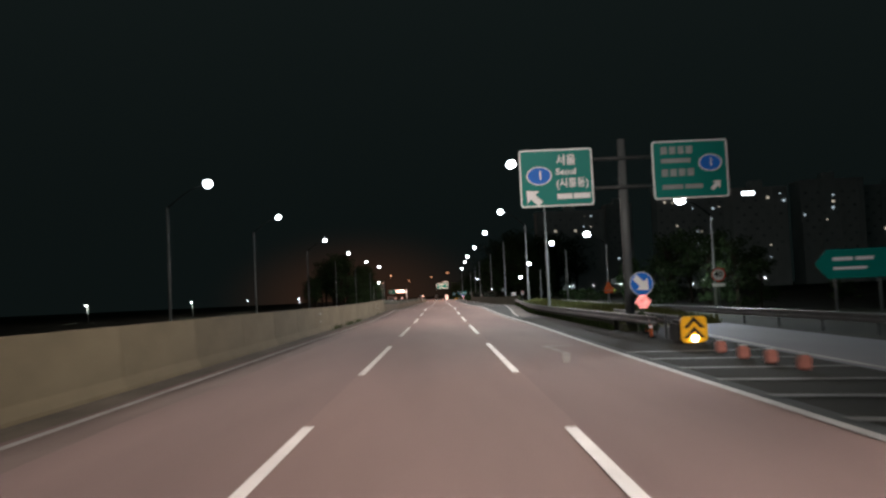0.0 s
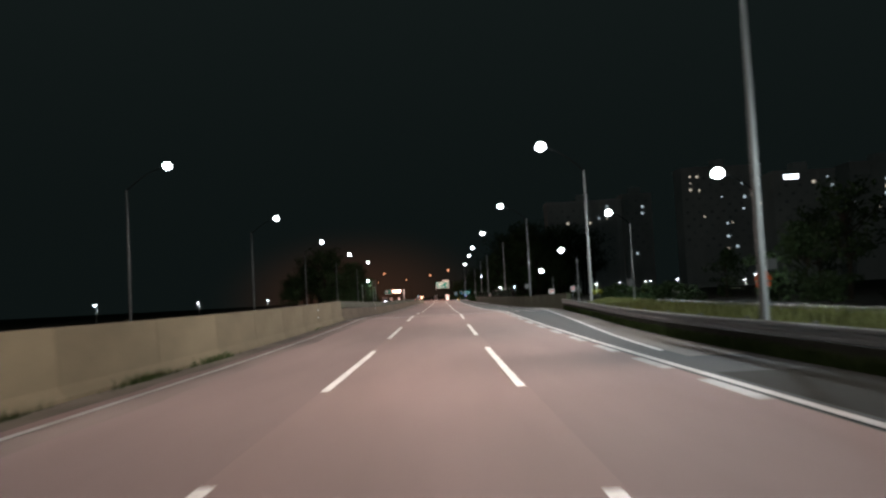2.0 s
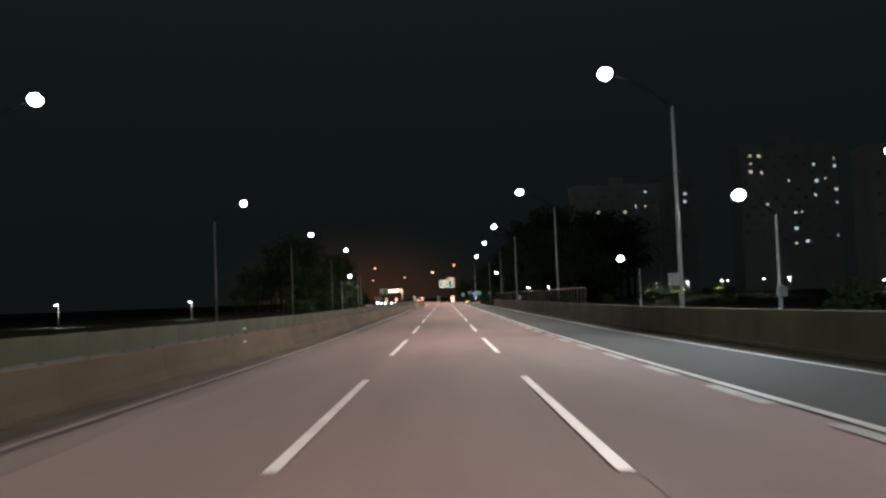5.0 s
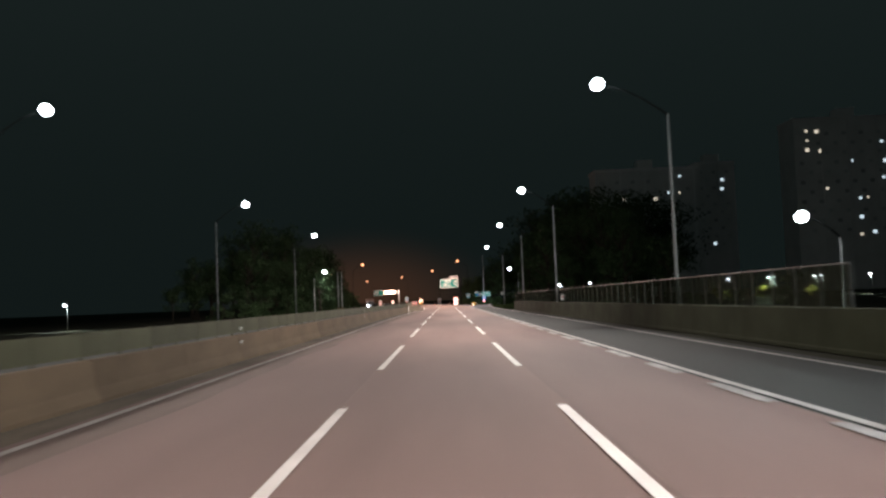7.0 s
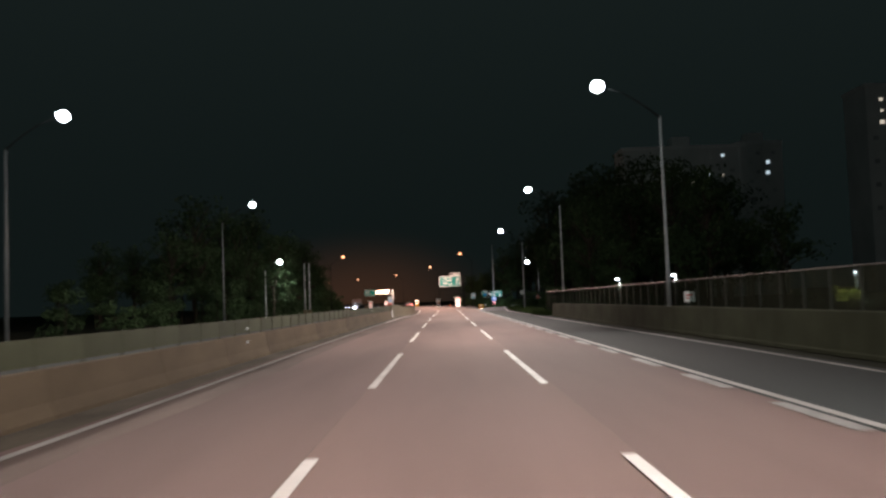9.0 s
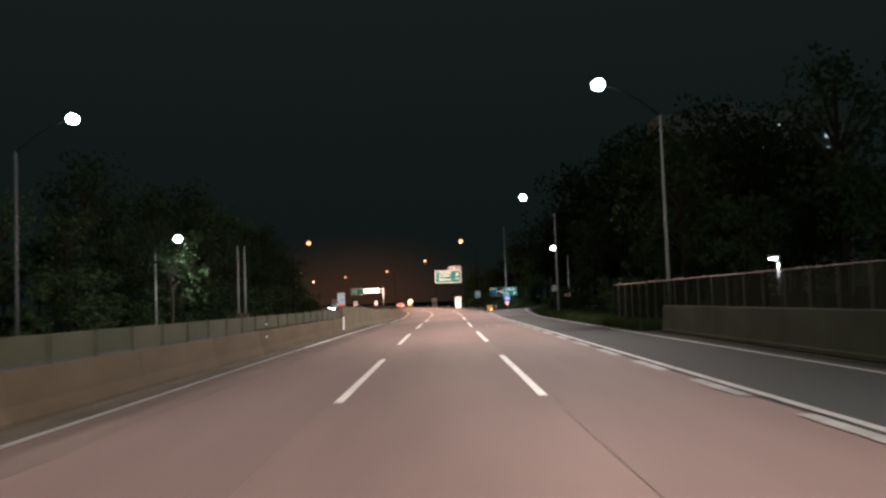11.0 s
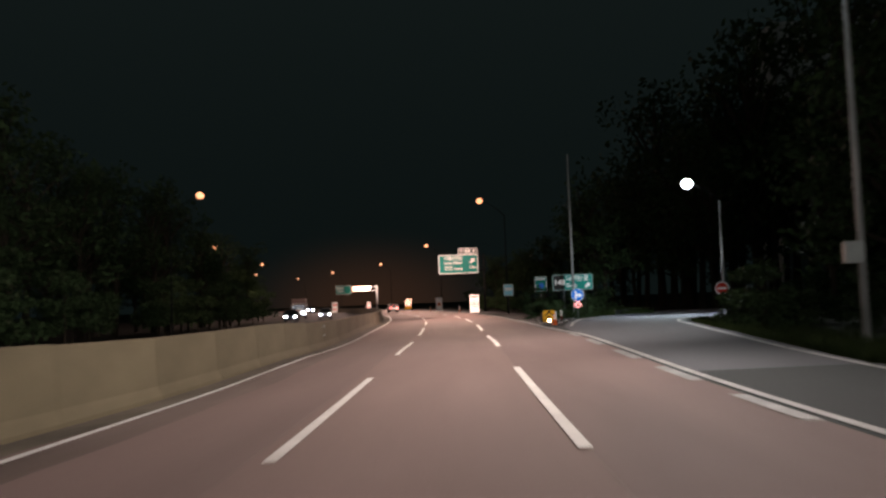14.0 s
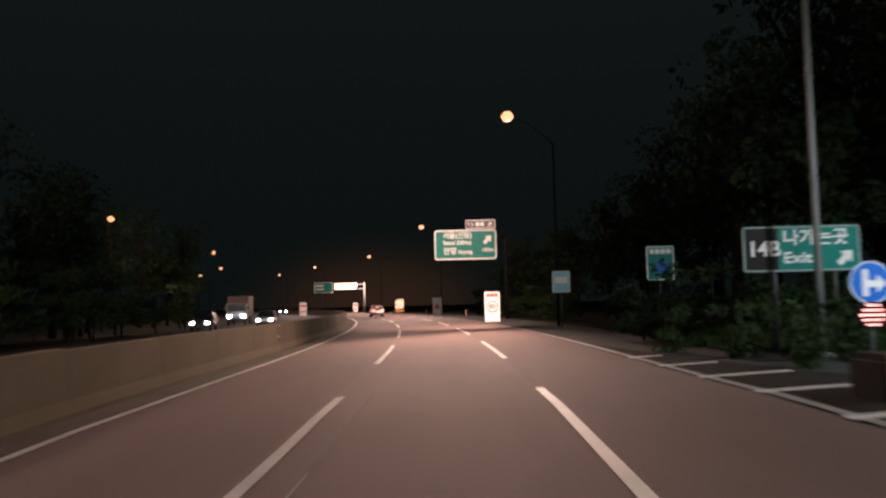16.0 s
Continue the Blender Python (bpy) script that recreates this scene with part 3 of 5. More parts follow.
marker = thing("barrier_marker", (median_x(289) - 0.02, 289, 0), "white reflective board fixed upright to the barrier", "marker")
part("board", boxed(-0.03, 0.02, -0.16, 0.16, 0.12, 0.92, bevel=0.01), SIGN_WHITE, marker)

# ---- right-hand guardrails, wall and noise fence ----
def w_beam(points, name, label, z=0.36, set_back=0.0):
    """A corrugated steel rail on posts, following the points (x, y)."""
    root = thing(name, (0, 0, 0), label, "guardrail", "", "structure")
    f = along(points)
    y0, y1 = points[0][1], points[-1][1]
    prof = [(0.0, 0.0), (0.05, 0.03), (0.05, 0.09), (0.0, 0.13), (0.0, 0.18), (0.05, 0.22), (0.05, 0.28), (0.0, 0.31)]
    post = mesh_of(boxed(0.02 + set_back, 0.10 + set_back, -0.05, 0.05, -0.1, z + 0.33, bevel=0.01), "post", DARK_STEEL)
    y = y0
    while y < y1 - 0.5:
        bm = bmesh.new()
        last = None
        for i in range(3):
            yy = y + min(4.0, y1 - y) * i / 2
            row = [bm.verts.new((f(yy) - o, yy, z + h + grade(yy))) for o, h in prof]
            if last:
                for k in range(len(prof) - 1):
                    bm.faces.new((last[k], last[k + 1], row[k + 1], row[k]))
            last = row
        bmesh.ops.solidify(bm, geom=bm.faces[:], thickness=0.005)
        part("rail", bm, GALVANIZED, root)
        ob = new("post", post)
        ob.parent = root
        ob.location = (f(y), y + 0.3, grade(y))
        y += 4.0
    return root


w_beam([(7.35, 19), (7.3, 27), (7.4, 40), (7.5, 55), (7.65, 66), (8.4, 78), (8.75, 86), (9.1, 93), (9.35, 98.5)], "guardrail_inner", "galvanized corrugated guardrail beside the verge", 0.46, 0.29)
w_beam([(7.85, 18.6), (8.25, 24), (9.0, 34)], "guardrail_nose", "galvanized guardrail on the slip road side of the gore", 0.46)
def berm(x, y):
    """Height of the grassy island between the guardrail and the slip road."""
    a, b = rail_line(y) + 0.35, 12.7
    u = (x - a) / (b - a)
    swell = min(1.0, max(0.0, (y - 28) / 9), max(0.0, (98 - y) / 9)) if 28 < y < 98 else 0.0
    return grade(y) + 0.44 * swell * math.sin(math.pi * min(1.0, max(0.0, u))) ** 0.6 + 0.05 * noise.noise((x * 0.7, y * 0.3, 5))


bm = bmesh.new()
last = None
for iy in range(36):
    y = 28 + iy * 2.0
    a, b = rail_line(y) + 0.35, 12.7
    row = [bm.verts.new((a + (b - a) * k / 8, y, berm(a + (b - a) * k / 8, y))) for k in range(9)]
    if last:
        for k in range(8):
            bm.faces.new((last[k], last[k + 1], row[k + 1], row[k]))
    last = row
tagged(new("verge_island", mesh_of(bm, "verge_island", BERM_SOIL, True)), "low grassy earth bank between guardrail and slip road", "ground", "", "structure")
# Low near-black wall that fills the band below the rail.
kerb = thing("kerb_wall", (0, 0, 0), "low near-black kerb wall under the guardrail", "kerb", "", "structure")
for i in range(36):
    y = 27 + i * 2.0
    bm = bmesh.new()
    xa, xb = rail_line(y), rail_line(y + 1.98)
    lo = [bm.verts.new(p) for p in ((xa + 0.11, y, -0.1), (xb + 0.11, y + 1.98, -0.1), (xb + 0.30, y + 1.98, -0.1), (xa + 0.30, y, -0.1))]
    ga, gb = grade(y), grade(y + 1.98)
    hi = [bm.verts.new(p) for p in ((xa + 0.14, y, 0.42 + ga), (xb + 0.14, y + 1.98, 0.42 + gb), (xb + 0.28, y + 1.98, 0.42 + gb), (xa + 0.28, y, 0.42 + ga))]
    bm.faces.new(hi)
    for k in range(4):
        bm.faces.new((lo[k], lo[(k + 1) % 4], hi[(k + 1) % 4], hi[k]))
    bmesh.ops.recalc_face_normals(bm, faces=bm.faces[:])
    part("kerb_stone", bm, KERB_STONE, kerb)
w_beam([(13.2, -20), (13.3, 10), (13.4, 40), (13.45, 87)], "guardrail_outer", "galvanized guardrail beyond the slip road")
wall = thing("wall_right", (0, 0, 0), "dark stained concrete parapet wall along the shoulder", "wall", "", "structure")
seg = bmesh.new()
prism(seg, [(0, 0), (0.0, 0.10), (0.02, 0.14), (0.07, 1.12), (0.09, 1.14), (0.36, 1.14), (0.40, 0)], 0.012, 5.988)
seg_me = mesh_of(seg, "segment", WALL_CONCRETE)
for i in range(29):
    ob = new("segment", seg_me)
    ob.parent = wall
    ya = 99.6 + i * 6
    ob.matrix_basis = pose(9.7, ya, grade(ya), math.degrees(math.atan2(grade(ya + 6) - grade(ya), 6)))
fence = thing("noise_fence", (0, 0, 0), "dusty clear noise barrier panes between thin posts", "fence", "", "structure")
bm = boxed(-0.01, 0.01, 0.04, 1.96, 0.05, 2.30)
panel_me = mesh_of(bm, "panel", NOISE_PANEL)
fpost_me = mesh_of(boxed(-0.04, 0.04, -0.025, 0.025, 0, 2.31, bevel=0.006), "post", FENCE_STEEL)
frail_me = mesh_of(boxed(-0.03, 0.03, 0.0, 2.0, 2.315, 2.35, bevel=0.006), "top_rail", DARK_STEEL)
for i in range(61):
    y = 172 + i * 2.0
    for me, nm in ((panel_me, "panel"), (fpost_me, "post")):
        ob = new(nm, me)
        ob.parent = fence
        ob.location = (11.5, y, 0)
    ob = new("top_rail", frail_me)
    ob.parent = fence
    ob.location = (11.5, y, 0)
wallref = thing("wall_reflector", (9.83, 150, 0), "small pale reflector on the parapet wall", "reflector", "wall reflectors")
part("reflector", boxed(-0.03, 0.02, -0.12, 0.12, 0.86, 0.94, bevel=0.005), SIGN_WHITE, wallref)
for y in (128, 173, 196, 219, 242, 265):
    copy_thing(wallref, pose(9.83, y, grade(y)))

w_beam([(11.9, 369), (13.2, 371.4), (15.6, 375.5), (18.2, 380)], "guardrail_exit", "pale guardrail behind the exit gore", 0.14)

# ---- street lamps ----
def street_lamp(name, z, reach, lens_material, light_color, power, label, at, turn=0.0, group="", r=0.085, steel=POLE_STEEL, aim=17.0, throw=20.0, wide=0.7):
    """A tapered pole with a swept arm that reaches towards -x."""
    root = thing(name, at, label, "street lamp", group, "", turn)
    part("base_plate", boxed(-0.22, 0.22, -0.22, 0.22, 0, 0.05, bevel=0.01), POLE_STEEL, root)
    bm = tube(bmesh.new(), [(0, 0, 0.04), (0, 0, z * 0.45), (0, 0, z * 0.86)], [r * 1.35, r * 1.05, r * 0.75], 12)
    part("pole", bm, steel, root, smooth=True)
    pts = [(-reach * s, 0, z * 0.855 + (z * 0.13) * math.sin(s * math.pi / 2)) for s in (0, 0.15, 0.35, 0.6, 0.85)]
    part("arm", tube(bmesh.new(), pts, [r * 0.7, r * 0.6, r * 0.5, r * 0.45, r * 0.4], 8), UNLIT_STEEL, root, smooth=True)
    bm = bmesh.new()
    bmesh.ops.create_uvsphere(bm, u_segments=16, v_segments=8, radius=1)
    for v in bm.verts:
        v.co = Vector((v.co.x * 0.46, v.co.y * 0.19, max(v.co.z, -0.15) * 0.13))
    bmesh.ops.translate(bm, verts=bm.verts[:], vec=(-reach - 0.05, 0, z + 0.02))
    part("lamp_head", bm, UNLIT_STEEL, root, "grey lamp head", True)
    # The lens is an oversized ball: the lamp's bloom is put into its shape.
    bm = bmesh.new()
    bmesh.ops.create_uvsphere(bm, u_segments=16, v_segments=8, radius=1)
    for v in bm.verts:
        v.co = Vector((v.co.x * 0.36, v.co.y * 0.34, v.co.z * 0.31))
    bmesh.ops.translate(bm, verts=bm.verts[:], vec=(-reach - 0.05, 0, z - 0.10))
    part("lens", bm, lens_material, root, "glowing lamp lens, oversized in place of bloom", True).visible_shadow = False
    # The head throws one flat beam up the road and one down it.
    data = bpy.data.lights.new("lamp_light", "SPOT")
    data.energy, data.color, data.spot_size, data.spot_blend, data.shadow_soft_size = power, light_color, radians(130), 1.0, 0.3
    for way in (-1, 1):
        lit = new("lamp_light", data)
        lit.parent = root
        back = Vector((aim, -way * throw, z - 0.5)).normalized()
        side = (Vector((1, 0, 0)) - back * back.x).normalized()
        turned = Matrix((side, back.cross(side), back)).transposed().to_4x4()
        lit.matrix_basis = Matrix.Translation((-reach - 0.05, 0, z - 0.48)) @ turned @ Matrix.Diagonal((wide, 1, 1, 1))
    return root


tall = street_lamp("street_lamp", 12.75, 3.1, LAMP_WHITE, WHITE_LIGHT, WHITE_POWER, "tall grey street lamp with a lit white head", (11.4, 142.5, -0.2), 0, "expressway lamps")
for x, y, dz in ((11.2, -40, 0), (11.0, 1.5, 0), (11.25, 236.4, -0.1)):
    copy_thing(tall, pose(x, y, dz))
street_lamp("street_lamp", 12.75, 2.75, LAMP_WHITE, WHITE_LIGHT, WHITE_POWER, "tall grey street lamp beside the guardrail's end", (10.35, 92.2, -1.35), 0, "expressway lamps")
street_lamp("street_lamp", 12.75, 3.55, LAMP_WHITE, WHITE_LIGHT, WHITE_POWER, "tall grey street lamp behind the parapet wall", (11.95, 192.5, 0), 0, "expressway lamps")
street_lamp("street_lamp", 12.75, 2.25, LAMP_WHITE, WHITE_LIGHT, WHITE_POWER, "grey street lamp rising behind the guardrail", (8.15, 54.9, -1.3), 0, "expressway lamps", aim=14.5)
last = street_lamp("street_lamp", 12.75, 3.1, LAMP_WHITE, WHITE_LIGHT, WHITE_POWER * 1.2, "tall grey street lamp before the exit", (11.7, 280, 0), 0, "expressway lamps")
copy_thing(last, pose(11.7, 324.5, -0.7))
# Far poles get a darker steel that stands in for their dim light.
far_side = street_lamp("street_lamp", 12.7, 3.1, LAMP_WHITE, WHITE_LIGHT, WHITE_POWER * 0.45, "tall grey street lamp beyond the opposite carriageway", (-23.0, 100.3, 0), 180, "expressway lamps", steel=GALVANIZED, aim=13.0)
for x, y, dz in ((-23.0, -36, 0), (-23.0, 8, 0), (-20.5, 57, -1.4), (-22.8, 143.2, -0.2), (-23.9, 193, 0), (-23.7, 238.5, -0.1)):
    copy_thing(far_side, pose(x, y, dz, 0, 0, 180))
street_lamp("street_lamp", 12.7, 3.1, LAMP_WHITE, WHITE_LIGHT, WHITE_POWER * 0.2, "tall grey street lamp beside dark trees across the carriageway", (-23.1, 282.5, -0.2), 180, "expressway lamps", steel=GALVANIZED, aim=13.0)
low = street_lamp("slip_road_lamp", 8.5, 1.9, LAMP_WHITE, COOL_LIGHT, WHITE_POWER * 0.65, "shorter grey lamp beside the slip road", (17.9, 46.5, -1.1), 0, "slip road lamps", 0.08, aim=2.5, throw=8.0, wide=0.8)
for x, y, dz, turn in ((17.5, 80.7, -0.9, 0), (18.3, 115.5, 0.25, 0), (18.2, 148, -1.5, 0), (20.6, 192.7, -3.1, 0)):
    copy_thing(low, pose(x, y, dz, 0, 0, turn))
street_lamp("slip_road_lamp", 8.5, 1.9, LAMP_WHITE, COOL_LIGHT, WHITE_POWER * 0.16, "shorter grey lamp where the slip road begins", (15.6, 9.3, -0.6), 0, "slip road lamps", 0.08, aim=-2.5, throw=5.0, wide=0.4)
street_lamp("slip_road_lamp", 8.5, 1.9, LAMP_WHITE, COOL_LIGHT, WHITE_POWER * 0.50, "shorter grey lamp beside the exit slip road", (17.2, 355.2, 0), 0, "slip road lamps", 0.08, aim=2.2, throw=4.5, wide=0.65)
street_lamp("slip_road_lamp", 8.5, 1.9, LAMP_WHITE, COOL_LIGHT, WHITE_POWER * 0.12, "shorter grey lamp among leaves beyond the opposite carriageway", (-24.1, 308.7, -0.7), 180, "slip road lamps", 0.08, aim=2.2, throw=4.5, wide=0.65)
amber = street_lamp("sodium_lamp", 12.6, 2.6, LAMP_ORANGE, ORANGE_LIGHT, ORANGE_POWER * 1.2, "tall street lamp with an orange sodium head", (6.2, 396.5, 0), 0, "sodium lamps", r=0.065, steel=UNLIT_STEEL, aim=7.0, throw=26.0, wide=0.3)
for x, y in ((-2.1, 468.9), (-16.9, 540.2), (-36.5, 586), (-56.8, 637)):
    copy_thing(amber, pose(x, y, -0.1, 0, 0, heading(y)))
amber_left = street_lamp("sodium_lamp", 12.6, 2.6, LAMP_ORANGE, ORANGE_LIGHT, ORANGE_POWER * 0.14, "tall sodium street lamp beyond the opposite carriageway", (-24.1, 376.4, -0.8), 180 + heading(376), "sodium lamps", r=0.065, steel=UNLIT_STEEL, aim=9.0, throw=26.0, wide=0.7)
for x, y in ((-40.2, 440), (-46.1, 501), (-61.1, 561), (-79.5, 606)):
    copy_thing(amber_left, pose(x, y, -0.8, 0, 0, 180 + heading(y)))

# ---- signs ----
def arrow_up_right(x, z, s, turn=45.0):
    """Outline of a short thick arrow about x, z."""
    pts = [(-0.16, -0.5), (0.16, -0.5), (0.16, 0.02), (0.42, 0.02), (0.0, 0.5), (-0.42, 0.02), (-0.16, 0.02)]
    c, d = math.cos(radians(-turn)), math.sin(radians(-turn))
    return [(x + s * (a * c - b * d), z + s * (a * d + b * c)) for a, b in pts]


def bars(parent, x, z, widths, height, material, gap=0.1, y=-0.02, name="unread_text"):
    """A line of writing too blurred to read, as plain bars."""
    bm = bmesh.new()
    for w in widths:
        box(bm, x, x + w, y - 0.002, y + 0.002, z - height / 2, z + height / 2)
        x += w + gap
    return part(name, bm, material, parent)


def board(root, w, h, x, z, face, edge=SIGN_WHITE, rim=0.06, r=0.12):
    """A sign plate with a pale rim and ribs behind; its face looks towards -y."""
    shift = lambda pts: [(a + x, b + z) for a, b in pts]
    bm = bmesh.new()
    prism(bm, shift(rounded(w, h, r)), 0.0, 0.03)
    panel = part("panel", bm, face, root)
    bm = ring_outline(bmesh.new(), shift(rounded(w - 0.02, h - 0.02, r)), shift(rounded(w - 0.02 - 2 * rim, h - 0.02 - 2 * rim, r * 0.7)), -0.006, 0.0)
    part("rim", bm, edge, root)
    bm = bmesh.new()
    for k in (-0.3, 0.3):
        box(bm, x - w * 0.46, x + w * 0.46, 0.03, 0.08, z + k * h - 0.04, z + k * h + 0.04)
    part("rib", bm, GALVANIZED, root)
    return panel


gantry = thing("overhead_sign", (0, 25.3, 0), "two green direction signs on one grey steel pole", "road sign")
part("pole", tube(bmesh.new(), [(7.9, 0.45, 0), (7.9, 0.45, 4), (7.9, 0.45, 7.9)], [0.20, 0.18, 0.16], 16), GALVANIZED, gantry, smooth=True)
part("base", boxed(7.5, 8.3, 0.05, 0.85, 0, 0.3, bevel=0.03), WALL_CONCRETE, gantry)
for z in (5.9, 7.1):
    part("arm", tube(bmesh.new(), [(4.0, 0.28, z), (7.9, 0.3, z), (11.9, 0.28, z)], [0.07, 0.09, 0.07], 10), DARK_STEEL, gantry, smooth=True)
    for x in (4.4, 6.0, 9.6, 11.3):
        part("clamp", boxed(x - 0.06, x + 0.06, 0.07, 0.36, z - 0.10, z + 0.10, bevel=0.01), GALVANIZED, gantry)
board(gantry, 3.0, 2.36, 5.1, 6.37, SIGN_GREEN)
lettering("서울", 0.46, 5.10, 7.06, SIGN_WHITE, gantry, width=0.80)
lettering("Seoul", 0.36, 5.08, 6.60, SIGN_WHITE, gantry, width=0.82)
lettering("(시흥동)", 0.42, 5.08, 6.12, SIGN_WHITE, gantry, width=1.30)
bars(gantry, 5.10, 5.60, (0.62, 0.68), 0.21, SIGN_WHITE, 0.05)
bm = prism(bmesh.new(), disc(0.36, 40, 4.4, 6.47, 1.4), -0.012, 0.0)
part("shield", bm, SIGN_BLUE, gantry, "blue oval route shield")
part("shield_rim", ring_outline(bmesh.new(), disc(0.38, 40, 4.4, 6.47, 1.38), disc(0.34, 40, 4.4, 6.47, 1.38), -0.018, -0.012), SIGN_WHITE, gantry)
lettering("1", 0.5, 4.32, 6.47, SIGN_WHITE, gantry, y=-0.022)
part("arrow", prism(bmesh.new(), arrow_up_right(4.13, 5.60, 0.80, -45), -0.012, 0.0), SIGN_WHITE, gantry, "white arrow up and left")
board(gantry, 3.1, 2.4, 10.58, 6.48, SIGN_GREEN)
# White writing toned grey: this board's lack of light is put into the colour.
bars(gantry, 9.40, 7.28, (0.26, 0.26, 0.24, 0.26), 0.30, NOTICE_GREY, 0.09)
bars(gantry, 9.40, 6.85, (1.20,), 0.17, NOTICE_GREY)
bars(gantry, 9.40, 6.36, (0.26, 0.26, 0.26, 0.26), 0.30, NOTICE_GREY, 0.09)
bars(gantry, 9.40, 5.78, (0.85, 0.72), 0.18, NOTICE_GREY, 0.08)
part("shield", prism(bmesh.new(), disc(0.33, 40, 11.4, 6.72, 1.4), -0.012, 0.0), SIGN_BLUE, gantry, "blue oval route shield")
part("shield_rim", ring_outline(bmesh.new(), disc(0.35, 40, 11.4, 6.72, 1.38), disc(0.31, 40, 11.4, 6.72, 1.38), -0.018, -0.012), SIGN_WHITE, gantry)
lettering("1", 0.42, 11.33, 6.72, SIGN_WHITE, gantry, y=-0.022)
part("arrow", prism(bmesh.new(), arrow_up_right(11.6, 5.8, 0.5, 45), -0.012, 0.0), SIGN_WHITE, gantry, "white arrow up and right")


def round_sign(root, x, z, radius, face, rim=None, y=0.0):
    panel = part("face", prism(bmesh.new(), disc(radius, 40, x, z), y, y + 0.025), face, root)
    if rim:
        part("rim", ring_outline(bmesh.new(), disc(radius, 40, x, z), disc(radius * 0.82, 40, x, z), y - 0.008, y), rim, root)
    return panel


def led_cross(root, x, z, radius, y=-0.03):
    """A round flasher made of rows of small lamps."""
    part("flasher_case", prism(bmesh.new(), disc(radius, 24, x, z), y + 0.004, y + 0.12), SIGN_BLACK, root)
    bm = bmesh.new()
    for i in range(-2, 3):
        zz = z + i * radius * 0.36
        half = radius * (0.95 - 0.27 * abs(i))
        n = max(1, int(half / 0.055))
        for k in range(-n, n + 1):
            box(bm, x + k * half / n - 0.016, x + k * half / n + 0.016, y - 0.004, y + 0.004, zz - 0.016, zz + 0.016)
    tagged(part("lamp_rows", bm, LED_RED, root, "rows of small lit red lamps"), kind="stuff")


def keep_right(at, label, down):
    root = thing("arrow_sign", at, label, "road sign", "gore signs")
    part("post", tube(bmesh.new(), [(0, 0.08, 0), (0, 0.08, 2.3)], [0.045, 0.045], 10), GALVANIZED, root, smooth=True)
    round_sign(root, 0, 1.9, 0.46, SIGN_BLUE)
    part("rim", ring_outline(bmesh.new(), disc(0.455, 40, 0, 1.9), disc(0.43, 40, 0, 1.9), -0.006, 0.0), SIGN_WHITE, root)
    if down:
        part("arrow", prism(bmesh.new(), arrow_up_right(0.0, 1.9, 0.74, 135), -0.012, 0.0), SIGN_WHITE, root, "white arrow down and right")
    else:
        bm = prism(bmesh.new(), [(-0.18, 1.6), (-0.06, 1.6), (-0.06, 2.18), (-0.18, 2.18)], -0.012, 0.0)
        prism(bm, [(-0.06, 1.80), (0.12, 1.80), (0.12, 1.68), (0.32, 1.87), (0.12, 2.06), (0.12, 1.94), (-0.06, 1.94)], -0.012, 0.0)
        part("arrow", bm, SIGN_WHITE, root, "white branching arrow")
    led_cross(root, 0, 1.2, 0.29)
    return root


keep_right((7.94, 23.6, 0), "blue round arrow sign above a red flasher", True)
keep_right((9.3, 363.9, -0.15), "blue round branch sign above a red lamp flasher", False)


def chevron_board(at, label):
    root = thing("chevron_board", at, label, "warning board", "chevron boards")
    bm = prism(bmesh.new(), rounded(0.95, 0.95, 0.18), 0.0, 0.10)
    bmesh.ops.translate(bm, verts=bm.verts[:], vec=(0, 0, 0.53))
    root.scale = (0.82, 0.82, 0.82)
    part("panel", bm, SIGN_YELLOW, root)
    bm = bmesh.new()
    for z in (0.22, 0.58):
        prism(bm, [(-0.40, z), (-0.22, z), (0.0, z + 0.24), (0.22, z), (0.40, z), (0.0, z + 0.42)], -0.012, 0.0)
    part("chevron", bm, SIGN_BLACK, root, "black chevrons")
    bm = bmesh.new()
    bmesh.ops.create_uvsphere(bm, u_segments=14, v_segments=8, radius=0.13)
    bmesh.ops.translate(bm, verts=bm.verts[:], vec=(0, -0.06, 0.20))
    part("lamp", bm, LED_YELLOW, root, "lit round warning lamp", True)
    part("skirt", boxed(-0.55, 0.55, 0.1, 1.5, 0, 0.85, bevel=0.12), RUBBER, root, "dark crash cushion drum")
    return root


chevron_board((7.7, 16.0, 0), "yellow chevron board with a lit lamp in the gore")
chevron_board((6.4, 356.3, 0), "yellow chevron board with a lit lamp at the exit")


def lane_post(at, h, label, paint=POST_ORANGE):
    root = thing("lane_post", at, label, "post", "lane posts")
    part("base", boxed(-0.13, 0.13, -0.13, 0.13, 0, 0.06, bevel=0.02), RUBBER, root)
    part("tube", tube(bmesh.new(), [(0, 0, 0.05), (0, 0, h)], [0.055, 0.045], 12), paint, root, smooth=True)
    for k in (0.55, 0.75, 0.92):
        part("band", tube(bmesh.new(), [(0, 0, h * k - 0.045), (0, 0, h * k + 0.045)], [0.056, 0.056], 12), SIGN_WHITE, root, "white reflective band", True)
    return root


for x, y in ((7.2, 356.5), (6.35, 352.2)):
    lane_post((x, y, bank(x, y)), 0.70, "dark red lane post with broad white bands", POST_MAROON)
cone = thing("traffic_cone", (5.95, 349.1, bank(5.95, 349.1)), "orange traffic cone with white bands in the exit gore", "traffic cone")
part("foot", boxed(-0.15, 0.15, -0.15, 0.15, 0, 0.04, bevel=0.015), POST_ORANGE, cone)
part("body", tube(bmesh.new(), [(0, 0, 0.04), (0, 0, 0.34), (0, 0, 0.62), (0, 0, 0.64)], [0.125, 0.095, 0.068, 0.05], 20), POST_ORANGE, cone, smooth=True)
